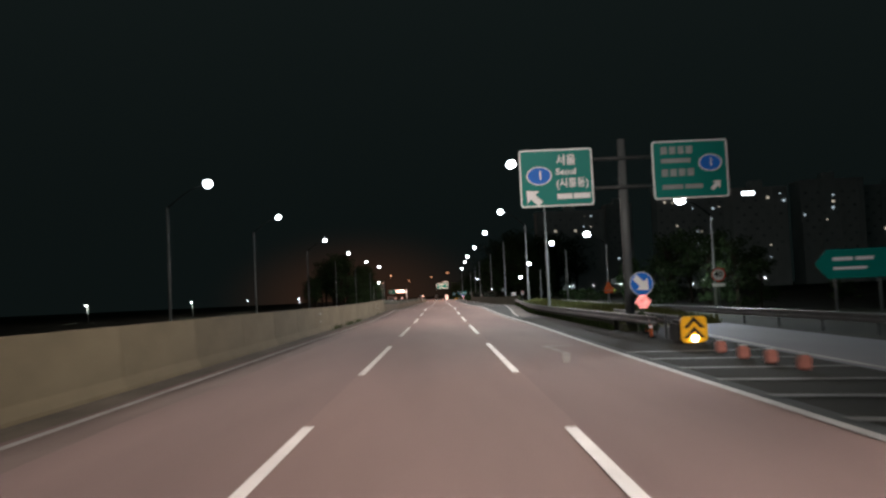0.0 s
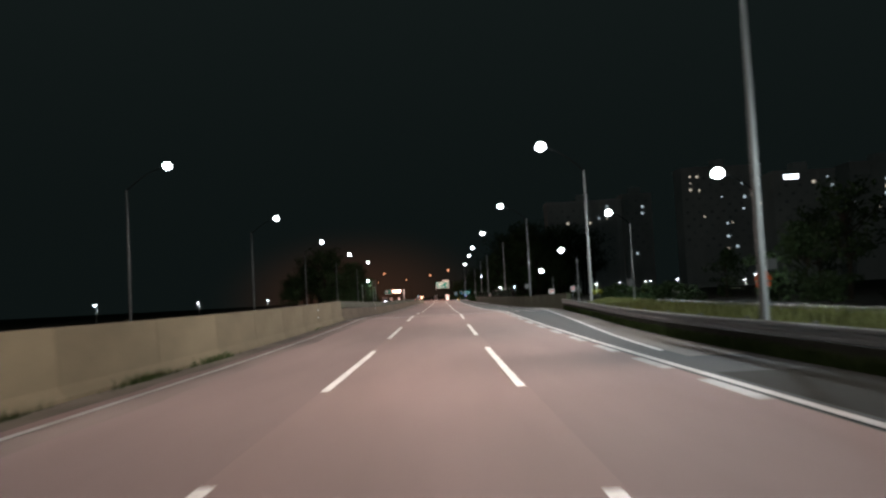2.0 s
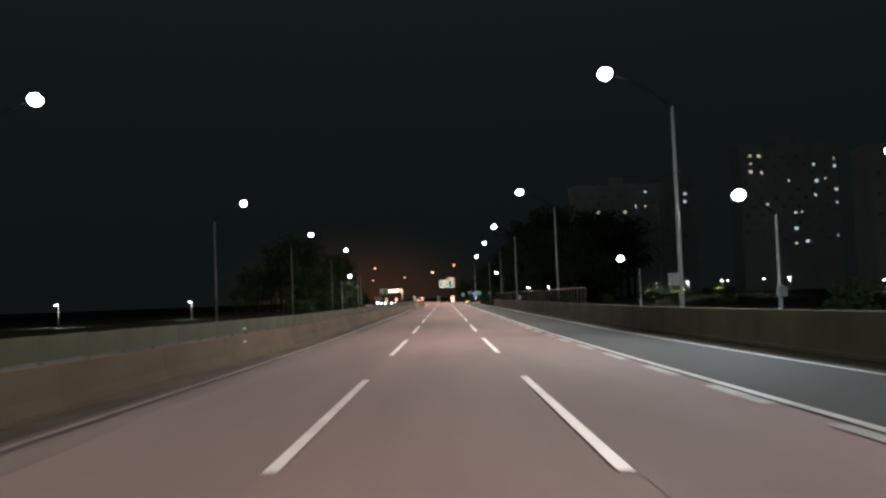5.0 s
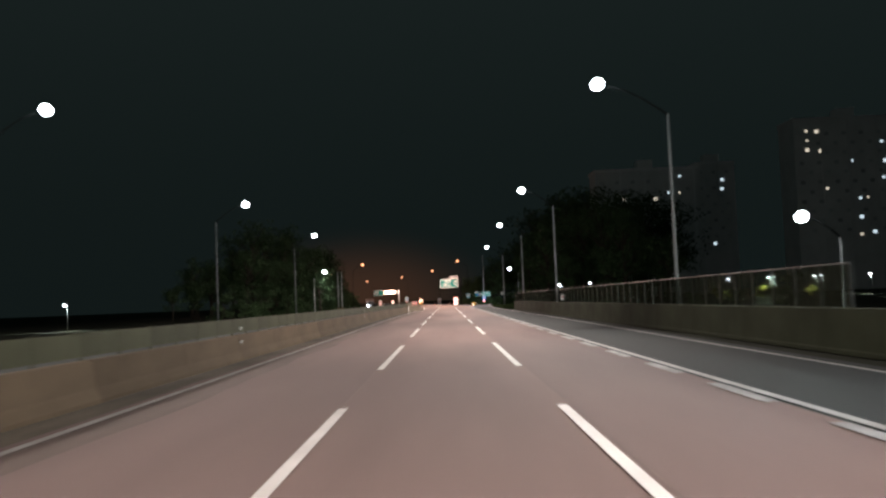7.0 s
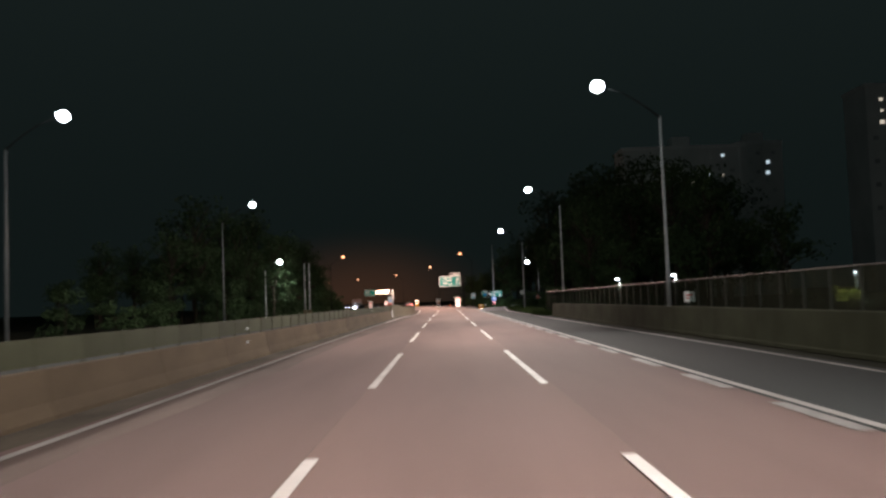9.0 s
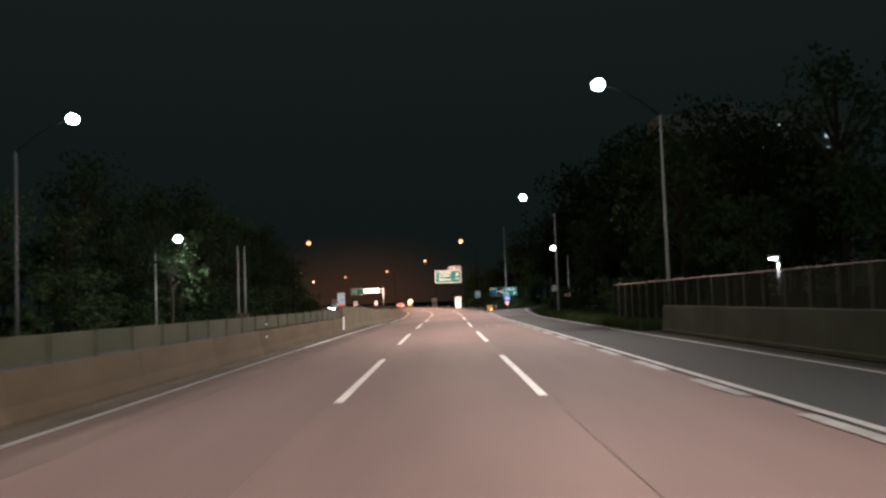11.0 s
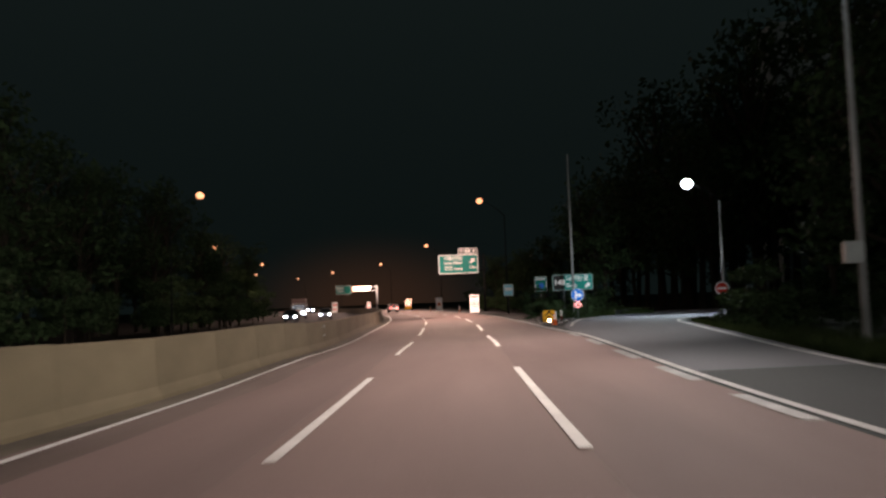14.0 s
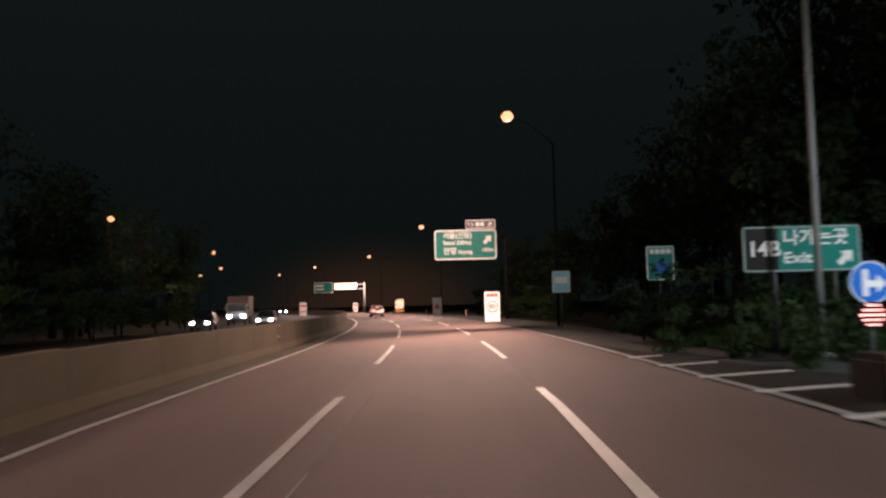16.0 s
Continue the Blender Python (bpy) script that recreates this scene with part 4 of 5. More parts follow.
for z0, z1 in ((0.34, 0.43), (0.49, 0.57)):
    part("band", tube(bmesh.new(), [(0, 0, z0), (0, 0, z1)], [0.104 - (z0 - 0.34) * 0.11, 0.104 - (z1 - 0.34) * 0.11], 20), SIGN_WHITE, cone, "white reflective band", True)
for x, y in ((7.36, 20.05), (7.95, 23.2)):
    lane_post((x, y, 0), 0.7, "orange flexible lane post beside the gore")
kerb_block = thing("lane_block", (7.2, 8.6, 0), "stubby faded red plastic lane block on the gore", "lane block", "lane blocks")
part("block", boxed(-0.12, 0.12, -0.12, 0.12, 0.008, 0.30, bevel=0.04), PLASTIC_RED, kerb_block)
part("cap", boxed(-0.09, 0.09, -0.09, 0.09, 0.302, 0.33, bevel=0.01), NOTICE_GREY, kerb_block)
for x, y in ((7.21, 6.9), (7.12, 10.1), (7.26, 12.2)):
    copy_thing(kerb_block, pose(x, y, 0))

pointer = thing("pointer_sign", (16.8, 28.6, 0), "green pointed direction sign beside the slip road", "road sign")
part("panel", prism(bmesh.new(), [(0, 2.43), (0.55, 3.05), (3.4, 3.05), (3.4, 1.75), (0.55, 1.75)], 0, 0.03), SIGN_GREEN, pointer)
bars(pointer, 0.8, 2.62, (0.9, 0.8), 0.16, SIGN_WHITE, 0.12)
bars(pointer, 0.8, 2.2, (1.5,), 0.12, SIGN_WHITE)
for x in (0.9, 2.9):
    part("post", tube(bmesh.new(), [(x, 0.1, 0), (x, 0.1, 2.9)], [0.05, 0.05], 10), GALVANIZED, pointer, smooth=True)

limit = thing("speed_limit_sign", (18.1, 46.3, 0), "round red-rimmed limit sign with a white plate on a lamp pole", "road sign")
round_sign(limit, 0, 2.35, 0.45, SIGN_WHITE, SIGN_RED)
lettering("40", 0.5, -0.3, 2.35, SIGN_BLACK, limit, y=-0.012, width=0.56)
part("plate", boxed(-0.42, 0.42, 0, 0.02, 1.58, 1.80, bevel=0.005), SIGN_WHITE, limit)
part("post", tube(bmesh.new(), [(0, 0.06, 0), (0, 0.06, 2.7)], [0.04, 0.04], 8), GALVANIZED, limit, smooth=True)
ban = thing("round_sign", (16.9, 354.6, 0), "round red traffic sign beside the exit slip road", "road sign")
round_sign(ban, 0, 1.8, 0.42, SIGN_RED, SIGN_WHITE)
part("bar", boxed(-0.26, 0.26, -0.01, 0.0, 1.73, 1.87), SIGN_WHITE, ban)
part("post", tube(bmesh.new(), [(0, 0.06, 0), (0, 0.06, 2.2)], [0.04, 0.04], 8), GALVANIZED, ban, smooth=True)
works = thing("warning_sign", (17.45, 80.3, 0.05), "small orange warning triangle on a post", "road sign")
part("panel", prism(bmesh.new(), [(-0.5, 1.6), (0.5, 1.6), (0.0, 2.5)], 0, 0.02), SIGN_ORANGE, works)
part("plate", boxed(-0.4, 0.4, 0, 0.02, 1.25, 1.52, bevel=0.005), SIGN_ORANGE, works)
part("post", tube(bmesh.new(), [(0, 0.06, 0), (0, 0.06, 2.4)], [0.035, 0.035], 8), GALVANIZED, works, smooth=True)


def junction_box(at, label="grey junction box fixed to a lamp pole"):
    root = thing("junction_box", at, label, "junction box", "junction boxes")
    part("case", boxed(-0.26, 0.26, -0.28, -0.08, -0.30, 0.30, bevel=0.02), NOTICE_GREY if at[1] > 300 else GALVANIZED, root)
    part("strap", boxed(-0.12, 0.12, -0.09, 0.13, -0.04, 0.04), DARK_STEEL, root)
    return root


for x, y, z in ((18.0, 80.6, 2.5), (17.95, 115.4, 2.1), (18.2, 147.9, 1.6), (11.0, 142.4, 2.4), (11.35, 324.4, 2.55)):
    junction_box((x, y, z))
for x, y, z, w, h, face, words in ((10.42, 113.7, 1.63, 0.52, 0.42, SIGN_WHITE, "small pinkish-white notice plate above the parapet wall"), (10.5, 101.2, 1.75, 0.36, 0.44, NOTICE_GREY, "small pale notice plate behind the wall's end")):
    notice = thing("notice_plate", (x, y, grade(y)), words, "notice", "notice plates")
    top = z - grade(y)
    part("plate", boxed(-w / 2, w / 2, 0, 0.02, top - h / 2, top + h / 2, bevel=0.01), face, notice)
    part("post", tube(bmesh.new(), [(0, 0.05, -0.1), (0, 0.05, top)], [0.03, 0.03], 8), GALVANIZED, notice, smooth=True)
    bars(notice, -w * 0.35, top + h * 0.15, (w * 0.7,), h * 0.14, SIGN_RED, y=-0.004)
    bars(notice, -w * 0.35, top - h * 0.18, (w * 0.5,), h * 0.12, SIGN_RED, y=-0.004)
square = thing("notice_plate", (11.5, 233.5, 0), "square pinkish-white notice plate on a short post", "notice", "notice plates")
part("plate", boxed(-0.26, 0.26, 0, 0.02, 1.26, 1.78, bevel=0.01), SIGN_WHITE, square)
part("post", tube(bmesh.new(), [(0, 0.05, 0), (0, 0.05, 1.7)], [0.03, 0.03], 8), GALVANIZED, square, smooth=True)
bars(square, -0.16, 1.6, (0.32,), 0.06, SIGN_RED, y=-0.004)
bars(square, -0.16, 1.45, (0.2,), 0.05, SIGN_RED, y=-0.004)
barrier_board = thing("barrier_notice", (-6.42, 290.6, 1.42), "pale upright notice board on top of the barrier", "notice")
part("board", boxed(-0.24, 0.24, -0.02, 0.02, 0.16, 1.0, bevel=0.01), NOTICE_GREY, barrier_board)
bars(barrier_board, -0.2, 0.2, (0.4,), 0.1, SIGN_RED, y=-0.024)
bars(barrier_board, -0.2, 0.55, (0.4,), 0.05, SIGN_BLUE, y=-0.024)
part("bracket", boxed(-0.05, 0.05, 0.02, 0.06, 0.0, 0.6), GALVANIZED, barrier_board)

big = thing("overhead_sign", (1.1, 424, 0), "green overhead direction sign with white lettering and an exit tab", "road sign", "", "", 2.0)
board(big, 5.6, 2.7, 0.0, 6.8, SIGN_GREEN, rim=0.12, r=0.25)
lettering("서울(신림)", 0.66, -2.0, 7.62, SIGN_WHITE, big, width=2.55)
lettering("Seoul (Sillim)", 0.52, -2.0, 6.98, SIGN_WHITE, big, width=2.5)
lettering("안양", 0.66, -2.0, 6.22, SIGN_WHITE, big, width=1.15)
lettering("Anyang", 0.5, -0.7, 6.16, SIGN_WHITE, big, width=1.3)
lettering("150m", 0.46, 1.45, 6.3, SIGN_WHITE, big, width=1.0)
part("arrow", prism(bmesh.new(), arrow_up_right(2.0, 7.25, 0.95, 45), -0.02, 0.0), SIGN_WHITE, big, "white arrow up and right")
board(big, 2.7, 0.82, 1.4, 8.62, TAB_GREY, rim=0.08, r=0.1)
part("number_field", boxed(0.12, 0.78, -0.012, -0.006, 8.30, 8.94), SIGN_BLACK, big)
lettering("15", 0.5, 0.2, 8.62, SIGN_WHITE, big, width=0.45)
bars(big, 0.95, 8.62, (0.34, 0.34), 0.36, SIGN_WHITE, 0.08)
part("arrow", prism(bmesh.new(), arrow_up_right(2.25, 8.62, 0.5, 45), -0.012, 0.0), SIGN_WHITE, big)
part("pole", tube(bmesh.new(), [(3.6, 0.5, 0), (3.6, 0.5, 8.2)], [0.16, 0.13], 14), UNLIT_STEEL, big, smooth=True)
for z in (6.0, 7.6):
    part("arm", tube(bmesh.new(), [(3.6, 0.4, z), (-2.5, 0.2, z)], [0.10, 0.07], 10), UNLIT_STEEL, big, smooth=True)

exit_sign = thing("exit_sign", (9.6, 368.4, 0), "green exit sign with a black number field on posts", "road sign")
board(exit_sign, 3.1, 1.22, 0.0, 2.75, SIGN_GREEN, NOTICE_GREY, rim=0.04, r=0.08)
part("number_field", boxed(-1.48, -0.62, -0.012, -0.006, 2.2, 3.3), SIGN_BLACK, exit_sign)
lettering("14B", 0.56, -1.44, 2.74, SIGN_WHITE, exit_sign, width=0.78)
lettering("나가는곳", 0.46, -0.5, 3.02, SIGN_WHITE, exit_sign, width=1.7)
lettering("Exit", 0.4, -0.5, 2.5, SIGN_WHITE, exit_sign, width=0.75)
part("arrow", prism(bmesh.new(), arrow_up_right(1.15, 2.5, 0.5, 45), -0.012, 0.0), SIGN_WHITE, exit_sign)
for x in (-0.7, 0.9):
    part("post", tube(bmesh.new(), [(x, 0.12, 0), (x, 0.12, 3.2)], [0.06, 0.06], 10), DARK_STEEL, exit_sign, smooth=True)
mast = thing("lamp_mast", (9.45, 367, 0), "plain grey steel mast behind the exit gore", "mast")
part("pole", tube(bmesh.new(), [(0, 0, 0), (0, 0, 6), (0, 0, 12.5)], [0.10, 0.085, 0.07], 14), POLE_STEEL, mast, smooth=True)
part("base", boxed(-0.25, 0.25, -0.25, 0.25, 0, 0.06, bevel=0.01), POLE_STEEL, mast)

for x in (-22.6, -21.85):
    post = thing("utility_pole", (x, 332, -0.5), "plain pale pole of a close pair beyond the opposite carriageway", "pole", "pole pair")
    part("pole", tube(bmesh.new(), [(0, 0, 0), (0, 0, 5), (0, 0, 9)], [0.13, 0.12, 0.10], 12), POLE_STEEL, post, smooth=True)
    part("base", boxed(-0.28, 0.28, -0.28, 0.28, 0, 1.6, bevel=0.04), CONCRETE, post)

guide = thing("guide_sign", (8.1, 378.3, 0), "small green information sign on a post", "road sign")
board(guide, 1.05, 1.3, 0, 2.85, SIGN_GREEN, rim=0.04, r=0.05)
bars(guide, -0.4, 3.3, (0.16, 0.16, 0.16, 0.16), 0.18, SIGN_WHITE, 0.05)
part("emblem", prism(bmesh.new(), disc(0.24, 24, 0.05, 2.7), -0.012, 0.0), SIGN_BLUE, guide)
part("post", tube(bmesh.new(), [(0, 0.1, 0), (0, 0.1, 3.3)], [0.05, 0.05], 10), DARK_STEEL, guide, smooth=True)
guide2 = thing("guide_sign", (6.2, 394.6, 0), "pale blue sign half hidden by leaves", "road sign")
board(guide2, 1.0, 1.2, 0, 2.6, SIGN_CYAN, rim=0.04, r=0.05)
bars(guide2, -0.35, 2.7, (0.7,), 0.34, SIGN_WHITE)
part("post", tube(bmesh.new(), [(0, 0.1, 0), (0, 0.1, 3.0)], [0.05, 0.05], 10), DARK_STEEL, guide2, smooth=True)


def works_panel(at, kind, label, turn=0.0):
    """A tall white roadworks board standing on a frame."""
    root = thing("roadworks_board", at, label, "warning board", "roadworks boards", "", turn)
    w, h = 1.12, 2.2
    part("panel", boxed(-w / 2, w / 2, 0, 0.04, 0.14, 0.14 + h, bevel=0.015), SIGN_WHITE, root)
    for x in (-0.4, 0.4):
        part("leg", boxed(x - 0.03, x + 0.03, 0.045, 0.09, 0, 1.6), DARK_STEEL, root)
        part("foot", boxed(x - 0.05, x + 0.05, -0.3, 0.5, 0, 0.05), DARK_STEEL, root)
    if kind == "limit":
        round_sign(root, 0, 1.25, 0.44, SIGN_WHITE, SIGN_RED, y=-0.03)
        lettering("80", 0.5, -0.27, 1.25, SIGN_BLACK, root, y=-0.034, width=0.52)
        bars(root, -0.42, 2.08, (0.24, 0.24, 0.24), 0.26, SIGN_RED, 0.06, y=-0.006)
    elif kind == "warning":
        part("triangle", prism(bmesh.new(), [(-0.4, 0.95), (0.4, 0.95), (0, 1.65)], -0.012, 0.0), SIGN_YELLOW, root)
        part("mark", prism(bmesh.new(), [(-0.08, 1.05), (0.08, 1.05), (0.06, 1.4), (-0.06, 1.4)], -0.016, -0.012), SIGN_BLACK, root)
        part("edge", ring_outline(bmesh.new(), [(-0.4, 0.95), (0.4, 0.95), (0, 1.65)], [(-0.3, 1.0), (0.3, 1.0), (0, 1.52)], -0.018, -0.012), SIGN_RED, root)
    else:
        bars(root, -0.42, 1.8, (0.84,), 0.3, SIGN_RED, y=-0.006)
        bars(root, -0.42, 0.8, (0.84,), 0.2, SIGN_RED, y=-0.006)
    return root


works_panel((2.85, 410, bank(2.85, 410)), "limit", "tall white roadworks board with a red-ringed 80 limit", 3)
works_panel((-2.4, 455, bank(-2.4, 455)), "warning", "tall white roadworks board with a warning triangle", 6)
works_panel((-25.1, 560, 0), "plain", "tall white roadworks board with red writing", 14)
works_panel((-11.8 + bend(492), 492, 0), "plain", "white roadworks board beside the median", 8)
arrow_board = thing("arrow_board", (-10.2, 500, 0), "lit amber arrow board on a trailer", "warning board", "", "", 8)
part("panel", boxed(-0.75, 0.75, 0, 0.12, 0.9, 2.6, bevel=0.03), SIGN_BLACK, arrow_board)
bm = bmesh.new()
for i in range(6):
    for k in range(6):
        if (i + k) % 3 != 2:
            box(bm, -0.65 + i * 0.23, -0.5 + i * 0.23, -0.02, 0.0, 1.0 + k * 0.26, 1.15 + k * 0.26)
part("lamp_matrix", bm, LED_AMBER, arrow_board, "lit amber lamps")
part("trailer", boxed(-0.8, 0.8, 0.1, 2.0, 0.35, 0.7, bevel=0.05), SIGN_YELLOW, arrow_board)
for x in (-0.8, 0.8):
    part("wheel", tube(bmesh.new(), [(x - 0.1, 1.1, 0.33), (x + 0.1, 1.1, 0.33)], [0.33, 0.33], 18), RUBBER, arrow_board)
vms = thing("message_sign", (-27.0, 545, 0), "lit amber message sign and a green board on a cantilever", "road sign", "", "", 12)
part("case", boxed(-1.2, 4.0, 0.0, 0.5, 5.3, 6.9, bevel=0.05), SIGN_BLACK, vms)
bm = bmesh.new()
for r in range(2):
    x = -1.0
    while x < 3.7:
        w = 0.28 + 0.2 * random.random()
        box(bm, x, x + w, -0.03, 0.0, 5.5 + r * 0.68, 6.02 + r * 0.68)
        x += w + 0.1
part("message", bm, LED_AMBER, vms, "lit amber message, not readable")
board(vms, 4.2, 2.4, -3.5, 5.9, SIGN_GREEN, rim=0.1)
bars(vms, -5.2, 6.3, (0.5, 0.5, 0.5), 0.5, SIGN_WHITE, 0.1)
bars(vms, -5.2, 5.5, (1.8,), 0.3, SIGN_WHITE)
part("pole", tube(bmesh.new(), [(5.8, 0.6, 0), (5.8, 0.6, 7)], [0.25, 0.2], 14), POLE_STEEL, vms, smooth=True)
for z in (5.5, 6.5):
    part("arm", tube(bmesh.new(), [(5.8, 0.6, z), (-5.4, 0.6, z)], [0.14, 0.1], 10), POLE_STEEL, vms, smooth=True)
for x, y in ((5.6 + bend(432), 432), (5.6 + bend(470), 470)):
    lane_post((x, y, 0), 0.9, "orange lane post on the shoulder")

# ---- vehicles ----
def wheel(root, x, y, r):
    w = part("wheel", tube(bmesh.new(), [(x - 0.11, y, r), (x + 0.11, y, r)], [r, r], 22), RUBBER, root)
    part("rim", tube(bmesh.new(), [(x - 0.115, y, r), (x + 0.115, y, r)], [r * 0.62, r * 0.62], 16), GALVANIZED, w, "alloy rim")


def car(at, turn, paint, label, front_lit=False, rear_lit=False):
    """A sport-utility car, nose towards +y, 4.5 m long."""
    root = thing("car", at, label, "car", "cars", "", turn)
    W = 0.9
    side = [(-2.2, 0.32), (-2.25, 0.62), (-2.2, 0.98), (-1.2, 1.02), (1.0, 1.0), (2.05, 0.88), (2.25, 0.6), (2.2, 0.32)]
    bm = bmesh.new()
    a = [bm.verts.new((-W, y, z)) for y, z in side]
    c = [bm.verts.new((W, y, z)) for y, z in side]
    bm.faces.new(a)
    bm.faces.new(c[::-1])
    for i in range(len(side)):
        j = (i + 1) % len(side)
        bm.faces.new((a[i], c[i], c[j], a[j]))
    bmesh.ops.recalc_face_normals(bm, faces=bm.faces[:])
    bmesh.ops.bevel(bm, geom=bm.edges[:], offset=0.07, segments=3, affect="EDGES")
    part("body", bm, paint, root, smooth=True)
    def cabin(inset, grow):
        bm = bmesh.new()
        low = [(-2.12 + inset, 0.98), (0.95 - inset, 0.98)]
        top = [(-1.75, 1.58 + grow), (0.15, 1.60 + grow)]
        v = [bm.verts.new((sx * (W - 0.04 + grow), y, z)) for sx in (-1, 1) for y, z in low]
        u = [bm.verts.new((sx * (W - 0.20 + grow), y, z)) for sx in (-1, 1) for y, z in top]
        for q in ((v[0], v[1], u[1], u[0]), (v[2], u[2], u[3], v[3]), (v[0], u[0], u[2], v[2]), (v[1], v[3], u[3], u[1]), (u[0], u[1], u[3], u[2])):
            bm.faces.new(q)
        bmesh.ops.recalc_face_normals(bm, faces=bm.faces[:])
        return bm
    part("cabin_glass", cabin(0.0, 0.0), DARK_GLASS, root, "dark glass")
    part("roof", boxed(-0.68, 0.68, -1.75, 0.15, 1.575, 1.64, bevel=0.03), paint, root, smooth=True)
    for sx in (-1, 1):
        part("pillar", tube(bmesh.new(), [(sx * 0.86, -2.1, 0.98), (sx * 0.71, -1.74, 1.6)], [0.06, 0.05], 8), paint, root)
        part("pillar", tube(bmesh.new(), [(sx * 0.87, 0.92, 0.98), (sx * 0.71, 0.14, 1.6)], [0.04, 0.04], 8), paint, root)
        part("mirror", boxed(sx * 0.99 - 0.09, sx * 0.99 + 0.09, 0.55, 0.72, 1.0, 1.14, bevel=0.03), paint, root)
        part("tail_light", boxed(sx * 0.68 - 0.19, sx * 0.68 + 0.19, -2.29, -2.15, 0.80, 1.02, bevel=0.03), TAIL_RED if rear_lit else SIGN_RED, root, "red tail light")
        part("headlight", boxed(sx * 0.66 - 0.17, sx * 0.66 + 0.17, 2.12, 2.27, 0.62, 0.80, bevel=0.03), HEADLIGHT if front_lit else SIGN_WHITE, root, "headlight")
        for y in (-1.38, 1.38):
            wheel(root, sx * 0.82, y, 0.35)
    part("bumper", boxed(-0.86, 0.86, -2.33, -2.1, 0.32, 0.56, bevel=0.05), DARK_STEEL, root)
    part("bumper", boxed(-0.86, 0.86, 2.1, 2.32, 0.30, 0.52, bevel=0.05), DARK_STEEL, root)
    part("plate", boxed(-0.26, 0.26, -2.345, -2.325, 0.62, 0.74), SIGN_WHITE, root, "blank number plate")
    if rear_lit:
        part("brake_strip", boxed(-0.3, 0.3, -2.06, -1.98, 1.45, 1.49), TAIL_RED, root, "lit red brake strip")
    return root


car((-12.2, 478, bank(-12.2, 478)), heading(478), CAR_WHITE, "pale sport-utility car with lit red tail lights", rear_lit=True)
car((-22.6, 424, -0.35), 180 + heading(424), CAR_DARK, "dark car with lit headlights on the opposite carriageway", front_lit=True)
car((-19.6, 436, -0.35), 180 + heading(436), CAR_WHITE, "pale car with lit headlights behind the barrier", front_lit=True)
car((-13.5 + bend(545), 545, 0), 180 + heading(545), CAR_DARK, "far dark car with lit headlights near the bend", front_lit=True)
truck = thing("truck", (-26.4, 452, -0.35), "box truck with lit headlights on the opposite carriageway", "truck", "", "", 180 + heading(452))
part("box", boxed(-1.2, 1.2, -4.6, 2.0, 1.0, 3.4, bevel=0.04), TRUCK_BOX, truck)
bm = boxed(-1.15, 1.15, 2.2, 3.9, 0.6, 2.6, bevel=0.12)
part("cab", bm, CAR_WHITE, truck, smooth=True)
part("windscreen", boxed(-1.0, 1.0, 3.86, 3.93, 1.6, 2.4, bevel=0.02), DARK_GLASS, truck)
part("chassis", boxed(-0.5, 0.5, -4.5, 3.5, 0.55, 0.95), DARK_STEEL, truck)
part("bumper", boxed(-1.15, 1.15, 3.8, 4.05, 0.4, 0.75, bevel=0.04), DARK_STEEL, truck)
for sx in (-1, 1):
    part("headlight", boxed(sx * 0.85 - 0.2, sx * 0.85 + 0.2, 3.9, 4.07, 0.85, 1.08, bevel=0.03), HEADLIGHT, truck, "lit headlight")
    part("mirror", boxed(sx * 1.32 - 0.1, sx * 1.32 + 0.1, 3.6, 3.7, 1.7, 2.2, bevel=0.02), DARK_STEEL, truck)
    for y in (-3.4, -2.4, 3.0):
        wheel(truck, sx * 1.0, y, 0.48)

# ---- apartment towers ----
win_me = mesh_of(boxed(-0.75, 0.75, -0.06, 0.06, -0.65, 0.65), "window", WINDOW_WARM)
win_cool = mesh_of(boxed(-0.75, 0.75, -0.06, 0.06, -0.65, 0.65), "window", WINDOW_COOL)
dark_me = mesh_of(boxed(-0.65, 0.65, -0.05, 0.05, -0.55, 0.55), "window", SKY_TONED_GLASS)


